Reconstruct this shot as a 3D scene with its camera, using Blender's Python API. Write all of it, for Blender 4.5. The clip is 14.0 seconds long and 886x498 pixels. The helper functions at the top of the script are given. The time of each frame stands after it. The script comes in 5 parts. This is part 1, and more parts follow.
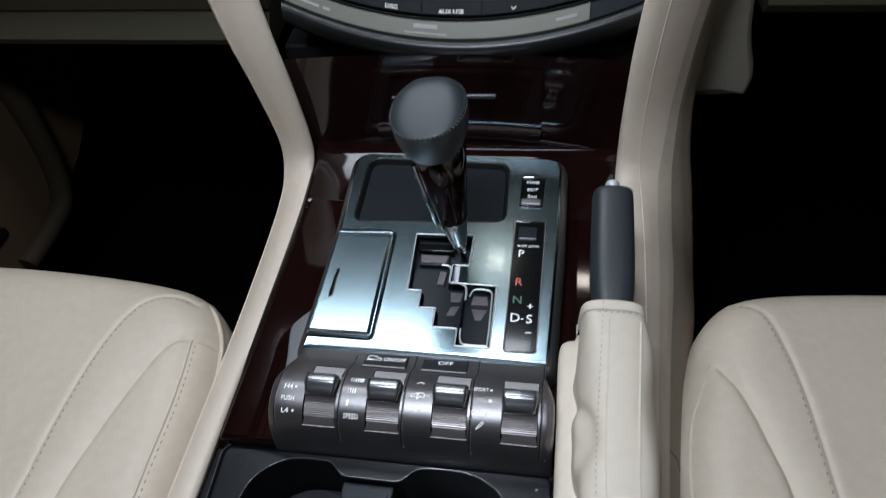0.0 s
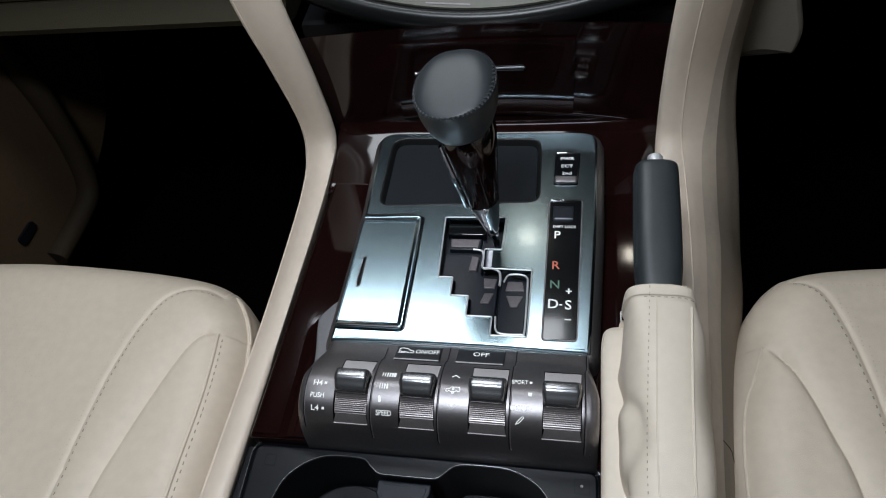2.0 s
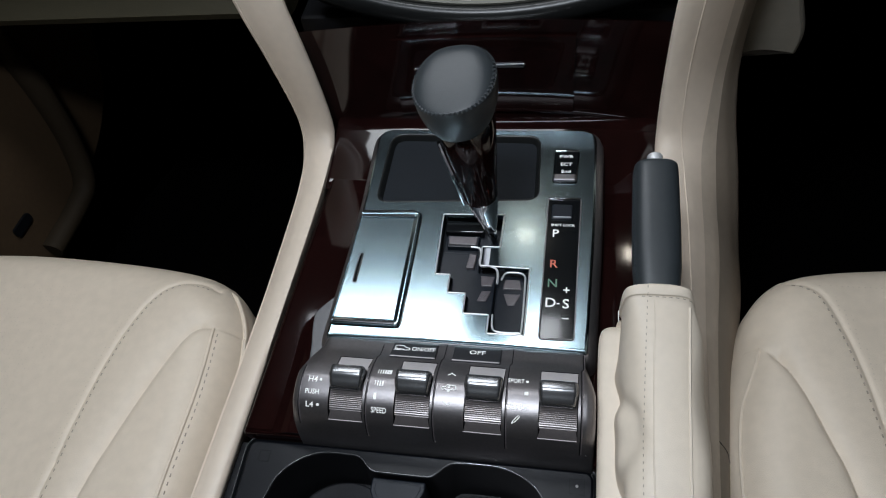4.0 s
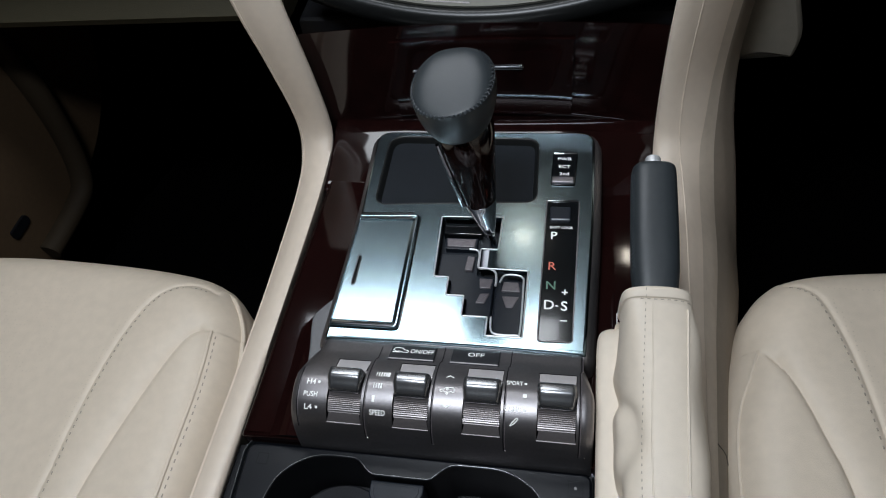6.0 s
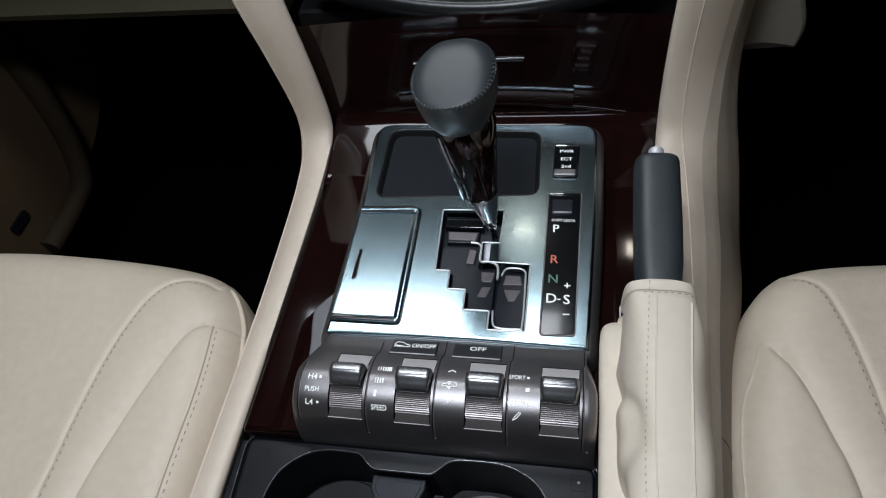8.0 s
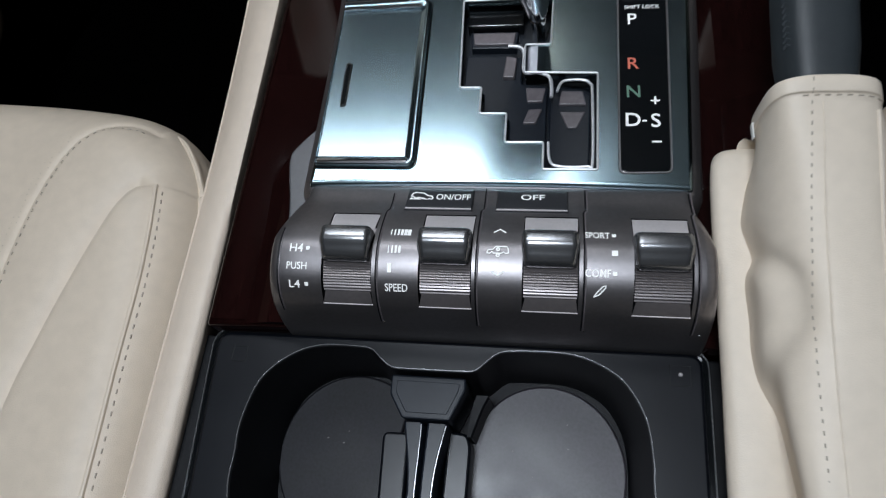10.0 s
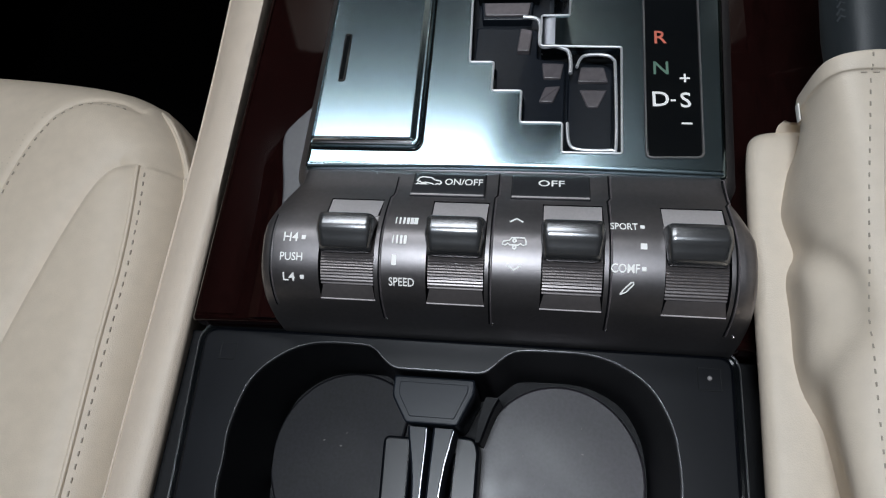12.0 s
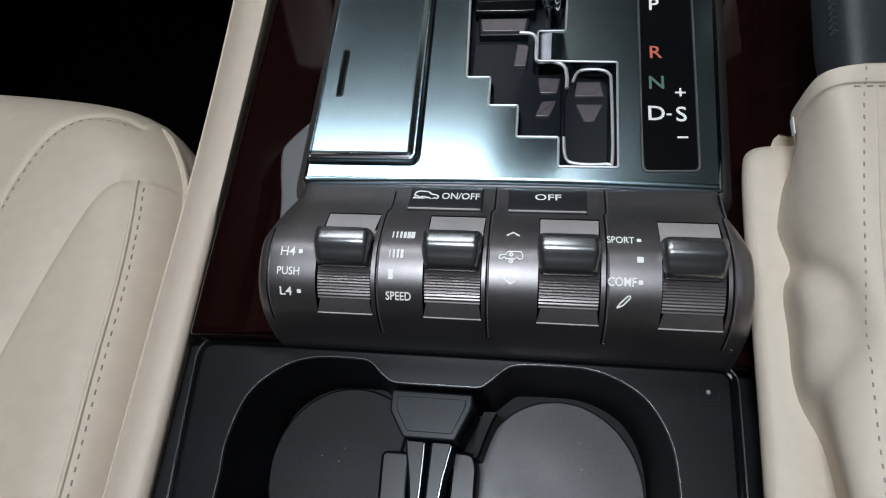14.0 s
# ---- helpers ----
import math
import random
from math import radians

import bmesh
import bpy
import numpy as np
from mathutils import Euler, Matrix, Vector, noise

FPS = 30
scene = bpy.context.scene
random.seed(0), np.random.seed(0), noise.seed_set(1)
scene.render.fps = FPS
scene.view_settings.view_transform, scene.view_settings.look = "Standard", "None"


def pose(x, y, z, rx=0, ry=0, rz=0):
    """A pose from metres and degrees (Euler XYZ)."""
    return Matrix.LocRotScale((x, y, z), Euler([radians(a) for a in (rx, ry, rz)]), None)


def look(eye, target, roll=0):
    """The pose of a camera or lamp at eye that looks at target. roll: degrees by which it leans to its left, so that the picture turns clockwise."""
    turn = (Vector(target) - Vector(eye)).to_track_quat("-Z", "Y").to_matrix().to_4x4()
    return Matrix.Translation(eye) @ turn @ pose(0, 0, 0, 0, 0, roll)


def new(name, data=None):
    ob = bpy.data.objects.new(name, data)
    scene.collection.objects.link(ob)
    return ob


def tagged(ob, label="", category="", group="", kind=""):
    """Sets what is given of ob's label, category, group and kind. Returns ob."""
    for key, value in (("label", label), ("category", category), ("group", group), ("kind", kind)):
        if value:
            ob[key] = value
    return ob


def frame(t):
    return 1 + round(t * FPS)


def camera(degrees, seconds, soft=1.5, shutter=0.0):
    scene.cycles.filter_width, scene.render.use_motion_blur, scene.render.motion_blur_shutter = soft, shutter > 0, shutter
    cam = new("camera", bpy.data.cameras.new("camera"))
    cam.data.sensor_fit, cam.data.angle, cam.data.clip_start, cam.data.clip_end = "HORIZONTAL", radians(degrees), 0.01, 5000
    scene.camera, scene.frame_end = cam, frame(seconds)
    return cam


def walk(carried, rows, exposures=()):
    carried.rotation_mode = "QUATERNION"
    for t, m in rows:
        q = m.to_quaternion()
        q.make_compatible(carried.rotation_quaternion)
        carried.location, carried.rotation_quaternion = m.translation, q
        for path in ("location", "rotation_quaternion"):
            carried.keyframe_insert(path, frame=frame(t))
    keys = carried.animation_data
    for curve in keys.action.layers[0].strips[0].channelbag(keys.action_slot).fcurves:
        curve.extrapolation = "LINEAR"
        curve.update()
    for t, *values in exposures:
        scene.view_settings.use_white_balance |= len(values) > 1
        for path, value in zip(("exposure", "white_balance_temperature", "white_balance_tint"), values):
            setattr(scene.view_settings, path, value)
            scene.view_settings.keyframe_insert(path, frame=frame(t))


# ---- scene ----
cam = camera(68.8, 14.0, soft=1.1, shutter=0.5)
SLOPE = 13.0  # the console, like the seat cushions, rises this much towards the front
BASE = pose(0, 0, 0, SLOPE, 0, 0)
PATH = [
    (0, (0.088, -0.246, 0.441), (-0.21, 0.996, -1.099), -7.5),
    (0.5, (0.085, -0.234, 0.429), (-0.262, 0.929, -1.16), -11.6),
    (1, (0.083, -0.225, 0.425), (-0.279, 0.946, -1.156), -12.9),
    (1.5, (0.08, -0.225, 0.425), (-0.286, 0.952, -1.151), -12.6),
    (2, (0.081, -0.223, 0.424), (-0.3, 0.947, -1.153), -12.9),
    (2.5, (0.081, -0.223, 0.422), (-0.298, 0.944, -1.157), -12.5),
    (3, (0.081, -0.222, 0.422), (-0.299, 0.94, -1.161), -12.3),
    (5.5, (0.079, -0.221, 0.421), (-0.284, 0.947, -1.161), -11.5),
    (6, (0.08, -0.221, 0.422), (-0.287, 0.948, -1.159), -11.7),
    (6.5, (0.08, -0.22, 0.422), (-0.287, 0.942, -1.164), -11.9),
    (7, (0.079, -0.221, 0.422), (-0.282, 0.946, -1.162), -11.6),
    (7.5, (0.08, -0.22, 0.421), (-0.284, 0.945, -1.164), -11.7),
    (8, (0.079, -0.219, 0.419), (-0.29, 0.934, -1.173), -12.2),
    (8.5, (0.077, -0.216, 0.409), (-0.302, 0.91, -1.2), -13.8),
    (9, (0.065, -0.202, 0.368), (-0.307, 0.772, -1.339), -16.8),
    (9.2, (0.057, -0.192, 0.35), (-0.307, 0.699, -1.403), -18.6),
    (9.7, (0.0355, -0.1675, 0.3095), (-0.2865, 0.636, -1.49), -18.4),
    (10.3, (0.0196, -0.149, 0.2795), (-0.271, 0.589, -1.554), -18.2),
    (11.3, (0.014, -0.143, 0.269), (-0.266, 0.573, -1.577), -18.1),
    (11.5, (0.013, -0.143, 0.269), (-0.264, 0.571, -1.579), -17.8),
    (12, (0.013, -0.143, 0.268), (-0.258, 0.579, -1.577), -16.8),
    (12.5, (0.015, -0.143, 0.269), (-0.27, 0.609, -1.562), -17.2),
    (13, (0.015, -0.143, 0.269), (-0.272, 0.61, -1.562), -17.5),
    (13.5, (0.015, -0.143, 0.268), (-0.267, 0.618, -1.56), -17.0),
    (14, (0.015, -0.143, 0.268), (-0.262, 0.619, -1.56), -16.4),
]
EXPOSURES = [(0.0, -0.12, 6150, 10), (1.5, -0.14, 6400, 10), (8.0, -0.12, 6400, 10), (8.8, -0.12, 6200, 10), (9.2, -0.12, 6200, 10), (11.3, -0.32, 6450, 10), (14.0, -0.32, 6450, 10)]
walk(cam, [(t, BASE @ look(eye, target, roll)) for t, eye, target, roll in PATH], EXPOSURES)

# ---- light: a night-time cabin lit by its own dome and map lamps ----
night = bpy.data.worlds.new("night")
night.use_nodes = True
night.node_tree.nodes["Background"].inputs["Color"].default_value = (0.10, 0.13, 0.2, 1)
night.node_tree.nodes["Background"].inputs["Strength"].default_value = 0.02
scene.world = night

ROOF = 0.90           # height of the headliner
DOME, DOME_SIZE = (-0.215, 0.208), (0.58, 0.20)  # the long dome lamp over the front seats
MAPS = ((-0.009, 0.492),)  # the lit map lamp behind the windscreen
REAR = ((-0.075, -0.40, 1.0, 0.22, 0.15),)  # the dome lamp between the seat backs
DOME_WATTS, MAP_WATTS, REAR_WATTS = 2.4, 0.065, 6.4


def area_lamp(name, x, y, z, sx, sy, watts, colour):
    data = bpy.data.lights.new(name, "AREA")
    data.shape, data.size, data.size_y, data.energy, data.color = "RECTANGLE", sx, sy, watts, colour
    ob = new(name, data)
    ob.location = (x, y, z)
    return ob


area_lamp("dome_light", DOME[0], DOME[1], ROOF - 0.024, *DOME_SIZE, DOME_WATTS, (0.92, 1.0, 1.09))
for rx, ry, share, wide, deep in REAR:
    area_lamp("rear_dome_light", rx, ry, ROOF - 0.024, wide, deep, REAR_WATTS * share, (0.92, 1.0, 1.09))
for mx, my in MAPS:
    area_lamp("map_light", mx, my, ROOF - 0.034, 0.035, 0.032, MAP_WATTS, (1.0, 0.9, 0.75))

# ---- materials ----


def material(name, colour, rough=0.5, metal=0.0, coat=0.0, vary=0.15, scale=60.0, bump=0.0, bump_scale=900.0,
             rough_vary=0.1, emit=0.0, stretch=(1, 1, 1), dark=None, spec=0.5, coat_rough=0.05, voronoi=False):
    """A surface with colour that varies at two scales, uneven gloss and fine relief."""
    m = bpy.data.materials.new(name)
    m.use_nodes = True
    nt = m.node_tree
    b = nt.nodes["Principled BSDF"]
    co = nt.nodes.new("ShaderNodeTexCoord")
    mp = nt.nodes.new("ShaderNodeMapping")
    mp.inputs["Scale"].default_value = stretch
    nt.links.new(co.outputs["Object"], mp.inputs["Vector"])
    big = nt.nodes.new("ShaderNodeTexNoise")
    big.inputs["Scale"].default_value, big.inputs["Detail"].default_value = scale * 0.25, 4
    fine = nt.nodes.new("ShaderNodeTexNoise")
    fine.inputs["Scale"].default_value, fine.inputs["Detail"].default_value = scale * 4, 6
    for n in (big, fine):
        nt.links.new(mp.outputs["Vector"], n.inputs["Vector"])
    add = nt.nodes.new("ShaderNodeMath")
    add.operation = "MULTIPLY_ADD"
    add.inputs[1].default_value = 0.5
    nt.links.new(fine.outputs["Fac"], add.inputs[0])
    half = nt.nodes.new("ShaderNodeMath")
    half.operation = "MULTIPLY"
    half.inputs[1].default_value = 0.5
    nt.links.new(big.outputs["Fac"], half.inputs[0])
    nt.links.new(half.outputs[0], add.inputs[2])
    ramp = nt.nodes.new("ShaderNodeValToRGB")
    low = dark or tuple(c * (1 - vary) for c in colour)
    high = tuple(min(1, c * (1 + vary)) for c in colour)
    ramp.color_ramp.elements[0].position, ramp.color_ramp.elements[0].color = 0.3, (*low, 1)
    ramp.color_ramp.elements[1].position, ramp.color_ramp.elements[1].color = 0.7, (*high, 1)
    nt.links.new(add.outputs[0], ramp.inputs["Fac"])
    nt.links.new(ramp.outputs["Color"], b.inputs["Base Color"])
    rr = nt.nodes.new("ShaderNodeMapRange")
    rr.inputs["To Min"].default_value = max(0.01, rough * (1 - rough_vary))
    rr.inputs["To Max"].default_value = min(1.0, rough * (1 + rough_vary))
    nt.links.new(big.outputs["Fac"], rr.inputs["Value"])
    nt.links.new(rr.outputs["Result"], b.inputs["Roughness"])
    b.inputs["Metallic"].default_value = metal
    b.inputs["Coat Weight"].default_value = coat
    b.inputs["Coat Roughness"].default_value = coat_rough
    b.inputs["Specular IOR Level"].default_value = spec
    if bump:
        tex = nt.nodes.new("ShaderNodeTexVoronoi" if voronoi else "ShaderNodeTexNoise")
        tex.inputs["Scale"].default_value = bump_scale
        nt.links.new(mp.outputs["Vector"], tex.inputs["Vector"])
        bp = nt.nodes.new("ShaderNodeBump")
        bp.inputs["Strength"].default_value, bp.inputs["Distance"].default_value = bump, 0.0006
        nt.links.new(tex.outputs["Distance" if voronoi else "Fac"], bp.inputs["Height"])
        nt.links.new(bp.outputs["Normal"], b.inputs["Normal"])
    if emit:
        b.inputs["Emission Color"].default_value = (*colour, 1)
        b.inputs["Emission Strength"].default_value = emit
    return m


def perforated(m):
    """Rows of small punched holes in a leather."""
    nt = m.node_tree
    b = nt.nodes["Principled BSDF"]
    co = nt.nodes.new("ShaderNodeTexCoord")
    v = nt.nodes.new("ShaderNodeTexVoronoi")
    v.inputs["Scale"].default_value, v.inputs["Randomness"].default_value = 230, 0.12
    nt.links.new(co.outputs["Object"], v.inputs["Vector"])
    r = nt.nodes.new("ShaderNodeMapRange")
    r.inputs["From Min"].default_value, r.inputs["From Max"].default_value = 0.08, 0.2
    r.inputs["To Min"].default_value, r.inputs["To Max"].default_value = 0.84, 1.0
    nt.links.new(v.outputs["Distance"], r.inputs["Value"])
    mix = nt.nodes.new("ShaderNodeMix")
    mix.data_type, mix.blend_type = "RGBA", "MULTIPLY"
    mix.inputs["Factor"].default_value = 1
    old = b.inputs["Base Color"].links[0].from_socket
    nt.links.new(old, mix.inputs["A"])
    nt.links.new(r.outputs["Result"], mix.inputs["B"])
    nt.links.new(mix.outputs["Result"], b.inputs["Base Color"])
    return m


CREAM = (0.70, 0.598, 0.478)
leather = material("cream_leather", CREAM, 0.48, vary=0.06, scale=30, bump=0.16, bump_scale=1400, voronoi=True, rough_vary=0.2)
leather_holes = perforated(material("perforated_leather", CREAM, 0.5, vary=0.06, scale=30, bump=0.16, bump_scale=1400, voronoi=True))
boot_leather = material("soft_leather", (0.73, 0.635, 0.52), 0.5, vary=0.05, scale=40, bump=0.12, bump_scale=1700, voronoi=True)
pad_vinyl = material("cream_vinyl", (0.71, 0.60, 0.49), 0.42, vary=0.05, scale=30, bump=0.25, bump_scale=1500, voronoi=True)
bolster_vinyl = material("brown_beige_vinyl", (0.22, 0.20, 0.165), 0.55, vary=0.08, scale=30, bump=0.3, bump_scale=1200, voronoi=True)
# the next two vinyls carry the shade on the right rail's flank
shade_vinyl = material("shaded_flank_vinyl", (0.25, 0.205, 0.16), 0.6, vary=0.1, scale=30, bump=0.3, bump_scale=1200, voronoi=True)
half_shade_vinyl = material("half_shaded_flank_vinyl", (0.52, 0.437, 0.35), 0.5, vary=0.1, scale=30, bump=0.3, bump_scale=1200, voronoi=True)
side_seam = material("dark_brown_seam", (0.05, 0.04, 0.03), 0.8, vary=0.1)
# beige of the lower dashboard, darkened to hold the dimness there
beige_shaded = material("shaded_beige_vinyl", (0.046, 0.040, 0.022), 0.6, vary=0.08, scale=30, bump=0.3, bump_scale=1200, voronoi=True)
thread = material("beige_thread", (0.38, 0.325, 0.26), 0.8, vary=0.2, scale=300)
boot_thread = material("shaded_thread", (0.43, 0.37, 0.30), 0.8, vary=0.2, scale=300)
tag_cloth = material("white_tape", (0.8, 0.79, 0.75), 0.6, vary=0.05, scale=300)
thread_dark = material("grey_thread", (0.045, 0.052, 0.058), 0.5, vary=0.2, scale=300)
wood = material("dark_cherry_wood", (0.0108, 0.0031, 0.0029), 0.35, coat=1.0, vary=0.5, scale=40, stretch=(5, 0.7, 5), dark=(0.0040, 0.0014, 0.0013), coat_rough=0.06, spec=0.0)
neck_wood = material("dark_polished_wood", (0.013, 0.003, 0.002), 0.35, coat=0.8, vary=0.5, scale=40, stretch=(5, 5, 0.7), dark=(0.004, 0.0012, 0.001), coat_rough=0.09, spec=0.0)
silver = material("brushed_silver", (0.385, 0.515, 0.57), 0.21, metal=1.0, vary=0.03, scale=60, stretch=(30, 1, 30), coat=0.5, coat_rough=0.08)
lip_silver = material("matt_silver", (0.46, 0.47, 0.51), 0.42, metal=0.9, vary=0.04)
chrome = material("chrome", (0.82, 0.83, 0.85), 0.1, metal=1.0, vary=0.03)
wing_plastic = material("smooth_grey_plastic", (0.10, 0.10, 0.106), 0.36, vary=0.1, scale=100)
satin_chrome = material("satin_chrome", (0.90, 0.91, 0.92), 0.45, metal=0.6, vary=0.02)
bar_plastic = material("satin_charcoal_plastic", (0.255, 0.241, 0.246), 0.40, metal=0.9, vary=0.1, scale=120, bump=0.05, bump_scale=2500)
button_plastic = material("smooth_black_plastic", (0.03, 0.031, 0.034), 0.3, vary=0.12, scale=120)
satin = material("satin_grey_plastic", (0.27, 0.257, 0.263), 0.42, metal=0.95, vary=0.12, scale=120, bump=0.15, bump_scale=2500)
thumb = material("polished_grey_plastic", (0.30, 0.305, 0.315), 0.26, metal=0.9, vary=0.1, scale=120)
rib_plastic = material("brown_grey_plastic", (0.22, 0.20, 0.20), 0.34, metal=0.65, vary=0.12, scale=120)
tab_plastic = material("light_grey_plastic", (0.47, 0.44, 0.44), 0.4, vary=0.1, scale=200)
black = material("black_plastic", (0.004, 0.0045, 0.006), 0.45, spec=0.25, vary=0.25, scale=80, bump=0.3, bump_scale=2500)
gloss_black = material("gloss_black_plastic", (0.006, 0.007, 0.008), 0.12, vary=0.2, scale=80, coat=0.5)
lip_plastic = material("smooth_dark_plastic", (0.012, 0.013, 0.013), 0.3, spec=0.4, vary=0.2, scale=80)
tray_plastic = material("dark_tray_plastic", (0.003, 0.004, 0.0065), 0.34, spec=0.4, vary=0.2, scale=90, bump=0.04, bump_scale=1800)
# one rubber in two tones: the right mat's lamp sheen is coloured in
rubber_unlit = material("unlit_rubber", (0.010, 0.010, 0.013), 0.5, spec=0.3, vary=0.8, scale=150, bump=0.03, bump_scale=1500, rough_vary=0.3)
rubber = material("worn_sheen_rubber", (0.034, 0.030, 0.036), 0.42, spec=0.7, vary=0.8, scale=150, bump=0.03, bump_scale=1500, rough_vary=0.35)
dust = material("pale_dust", (0.30, 0.28, 0.27), 0.9, vary=0.3, scale=300)
pad_rubber = material("blue_grey_rubber", (0.006, 0.009, 0.013), 0.6, spec=0.25, vary=0.2, scale=70, bump=0.3, bump_scale=2000)
dark_leather = material("charcoal_leather", (0.030, 0.036, 0.040), 0.42, vary=0.12, scale=60, bump=0.10, bump_scale=1800, voronoi=True)
gate_plastic = material("grey_gate_plastic", (0.011, 0.0145, 0.021), 0.33, spec=0.35, vary=0.2, scale=90)
gate_light = material("pale_gate_plastic", (0.145, 0.128, 0.135), 0.30, spec=0.6, vary=0.3, scale=90)
white_ink = material("white_print", (0.85, 0.86, 0.85), 0.5, vary=0.03, emit=0.35)  # backlit lettering
red_ink = material("red_print", (0.62, 0.15, 0.10), 0.5, vary=0.05, emit=0.2)
green_ink = material("green_print", (0.14, 0.26, 0.19), 0.5, vary=0.05)
strip_metal = material("champagne_metal", (0.22, 0.215, 0.185), 0.5, metal=0.6, vary=0.05, stretch=(1, 20, 20))
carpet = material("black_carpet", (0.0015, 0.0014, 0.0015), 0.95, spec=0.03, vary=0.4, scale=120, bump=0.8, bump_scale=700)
headliner_cloth = material("greige_headliner", (0.26, 0.24, 0.215), 0.9, vary=0.06, scale=80, bump=0.4, bump_scale=900)
rear_cloth = material("beige_cloth", (0.22, 0.195, 0.175), 0.9, vary=0.15, scale=60, bump=0.3, bump_scale=900)
# door tan made darker for the pocket rim, against the light it catches
dimmed_rim_vinyl = material("dimmed_tan_vinyl", (0.030, 0.021, 0.012), 0.7, spec=0.2, vary=0.12, scale=40, bump=0.4, bump_scale=900)
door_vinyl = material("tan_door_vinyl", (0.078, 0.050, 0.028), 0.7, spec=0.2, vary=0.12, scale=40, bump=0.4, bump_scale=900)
night_glass = material("dark_night_glass", (0.004, 0.005, 0.007), 0.45, spec=0.1, vary=0.1)
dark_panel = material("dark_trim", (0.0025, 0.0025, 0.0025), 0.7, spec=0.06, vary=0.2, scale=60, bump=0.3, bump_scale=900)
lens = material("lamp_lens", (1.0, 0.95, 0.88), 0.4, vary=0.02, emit=2.5)

# ---- helpers for shapes; all places below are in the console's own frame ----
ORIGIN = {}


def obj(name, bm, mats, origin, m, smooth=40):
    me = bpy.data.meshes.new(name)
    bmesh.ops.remove_doubles(bm, verts=bm.verts, dist=1e-6)
    bmesh.ops.recalc_face_normals(bm, faces=bm.faces)
    bmesh.ops.translate(bm, verts=bm.verts, vec=-Vector(origin))
    for f in bm.faces:
        f.smooth = len(f.verts) < 9 and abs(f.normal.z) < 0.99999  # level faces stay flat
    for e in bm.edges:
        e.smooth = len(e.link_faces) == 2 and e.calc_face_angle(0) < radians(smooth) and all(f.smooth for f in e.link_faces)
    bm.to_mesh(me)
    bm.free()
    for a in (mats if isinstance(mats, (list, tuple)) else [mats]):
        me.materials.append(a)
    ob = new(name, me)
    ob.matrix_basis = m
    return ob


def thing(name, origin, label, category, group="", kind=""):
    ob = new(name)
    ob.empty_display_size = 0.02
    ob.matrix_basis = BASE @ Matrix.Translation(origin)
    ORIGIN[ob] = Vector(origin)
    return tagged(ob, label, category, group, kind)


def solid(name, origin, bm, mats, label, category, group="", kind="", smooth=40):
    """A thing that is one mesh."""
    ob = obj(name, bm, mats, origin, BASE @ Matrix.Translation(origin), smooth)
    ORIGIN[ob] = Vector(origin)
    return tagged(ob, label, category, group, kind)


def part(name, bm, mats, parent, label="", smooth=40, kind=""):
    ob = obj(name, bm, mats, ORIGIN[parent], Matrix(), smooth)
    ob.parent = parent
    ORIGIN[ob] = ORIGIN[parent]
    return tagged(ob, label, kind=kind)


def fresh():
    return bmesh.new()


def box(bm, x0, x1, y0, y1, z0, z1, bevel=0.0, seg=2):
    r = bmesh.ops.create_cube(bm, size=1)
    bmesh.ops.transform(bm, verts=r["verts"], matrix=Matrix.Translation(((x0 + x1) / 2, (y0 + y1) / 2, (z0 + z1) / 2)) @ Matrix.Diagonal((x1 - x0, y1 - y0, z1 - z0, 1)))
    if bevel:
        edges = list({e for v in r["verts"] for e in v.link_edges})
        bmesh.ops.bevel(bm, geom=edges, offset=bevel, segments=seg, affect="EDGES", profile=0.5)
    return bm


def loft(bm, rings, closed=True, cap=True):
    """Skin a list of rings of points."""
    rows = [[bm.verts.new(p) for p in ring] for ring in rings]
    n = len(rows[0])
    for a, b in zip(rows, rows[1:]):
        for i in range(n if closed else n - 1):
            j = (i + 1) % n
            bm.faces.new((a[i], a[j], b[j], b[i]))
    if cap and closed:
        bm.faces.new(rows[0])
        bm.faces.new(list(reversed(rows[-1])))
    return bm


def smooth_line(pts, per=8, closed=False):
    """A curve through the points (Catmull-Rom)."""
    p = [Vector(a) for a in pts]
    n = len(p)
    out = []
    for i in range(n if closed else n - 1):
        a, b, c, d = (p[(i + k) % n] if closed else p[min(max(i + k, 0), n - 1)] for k in (-1, 0, 1, 2))
        for s in range(per):
            t = s / per
            out.append(0.5 * ((2 * b) + (c - a) * t + (2 * a - 5 * b + 4 * c - d) * t * t + (3 * b - a - 3 * c + d) * t ** 3))
    if not closed:
        out.append(p[-1])
    return out


def tube(bm, pts, r, n=8, closed=False, flat=1.0):
    """A round bar along a line; r is one radius or one for each point."""
    pts = [Vector(p) for p in pts]
    rings = []
    up = Vector((0, 0, 1))
    for i, p in enumerate(pts):
        a = pts[(i - 1) % len(pts)] if closed else pts[max(i - 1, 0)]
        b = pts[(i + 1) % len(pts)] if closed else pts[min(i + 1, len(pts) - 1)]
        d = (b - a).normalized()
        s = d.cross(up)
        if s.length < 1e-4:
            s = d.cross(Vector((0, 1, 0)))
        s.normalize()
        q = s.cross(d).normalized()
        rad = r[i] if isinstance(r, (list, tuple)) else r
        rings.append([p + s * rad * math.cos(2 * math.pi * k / n) + q * rad * flat * math.sin(2 * math.pi * k / n) for k in range(n)])
    if closed:
        rings.append(rings[0])
    return loft(bm, rings, True, not closed)


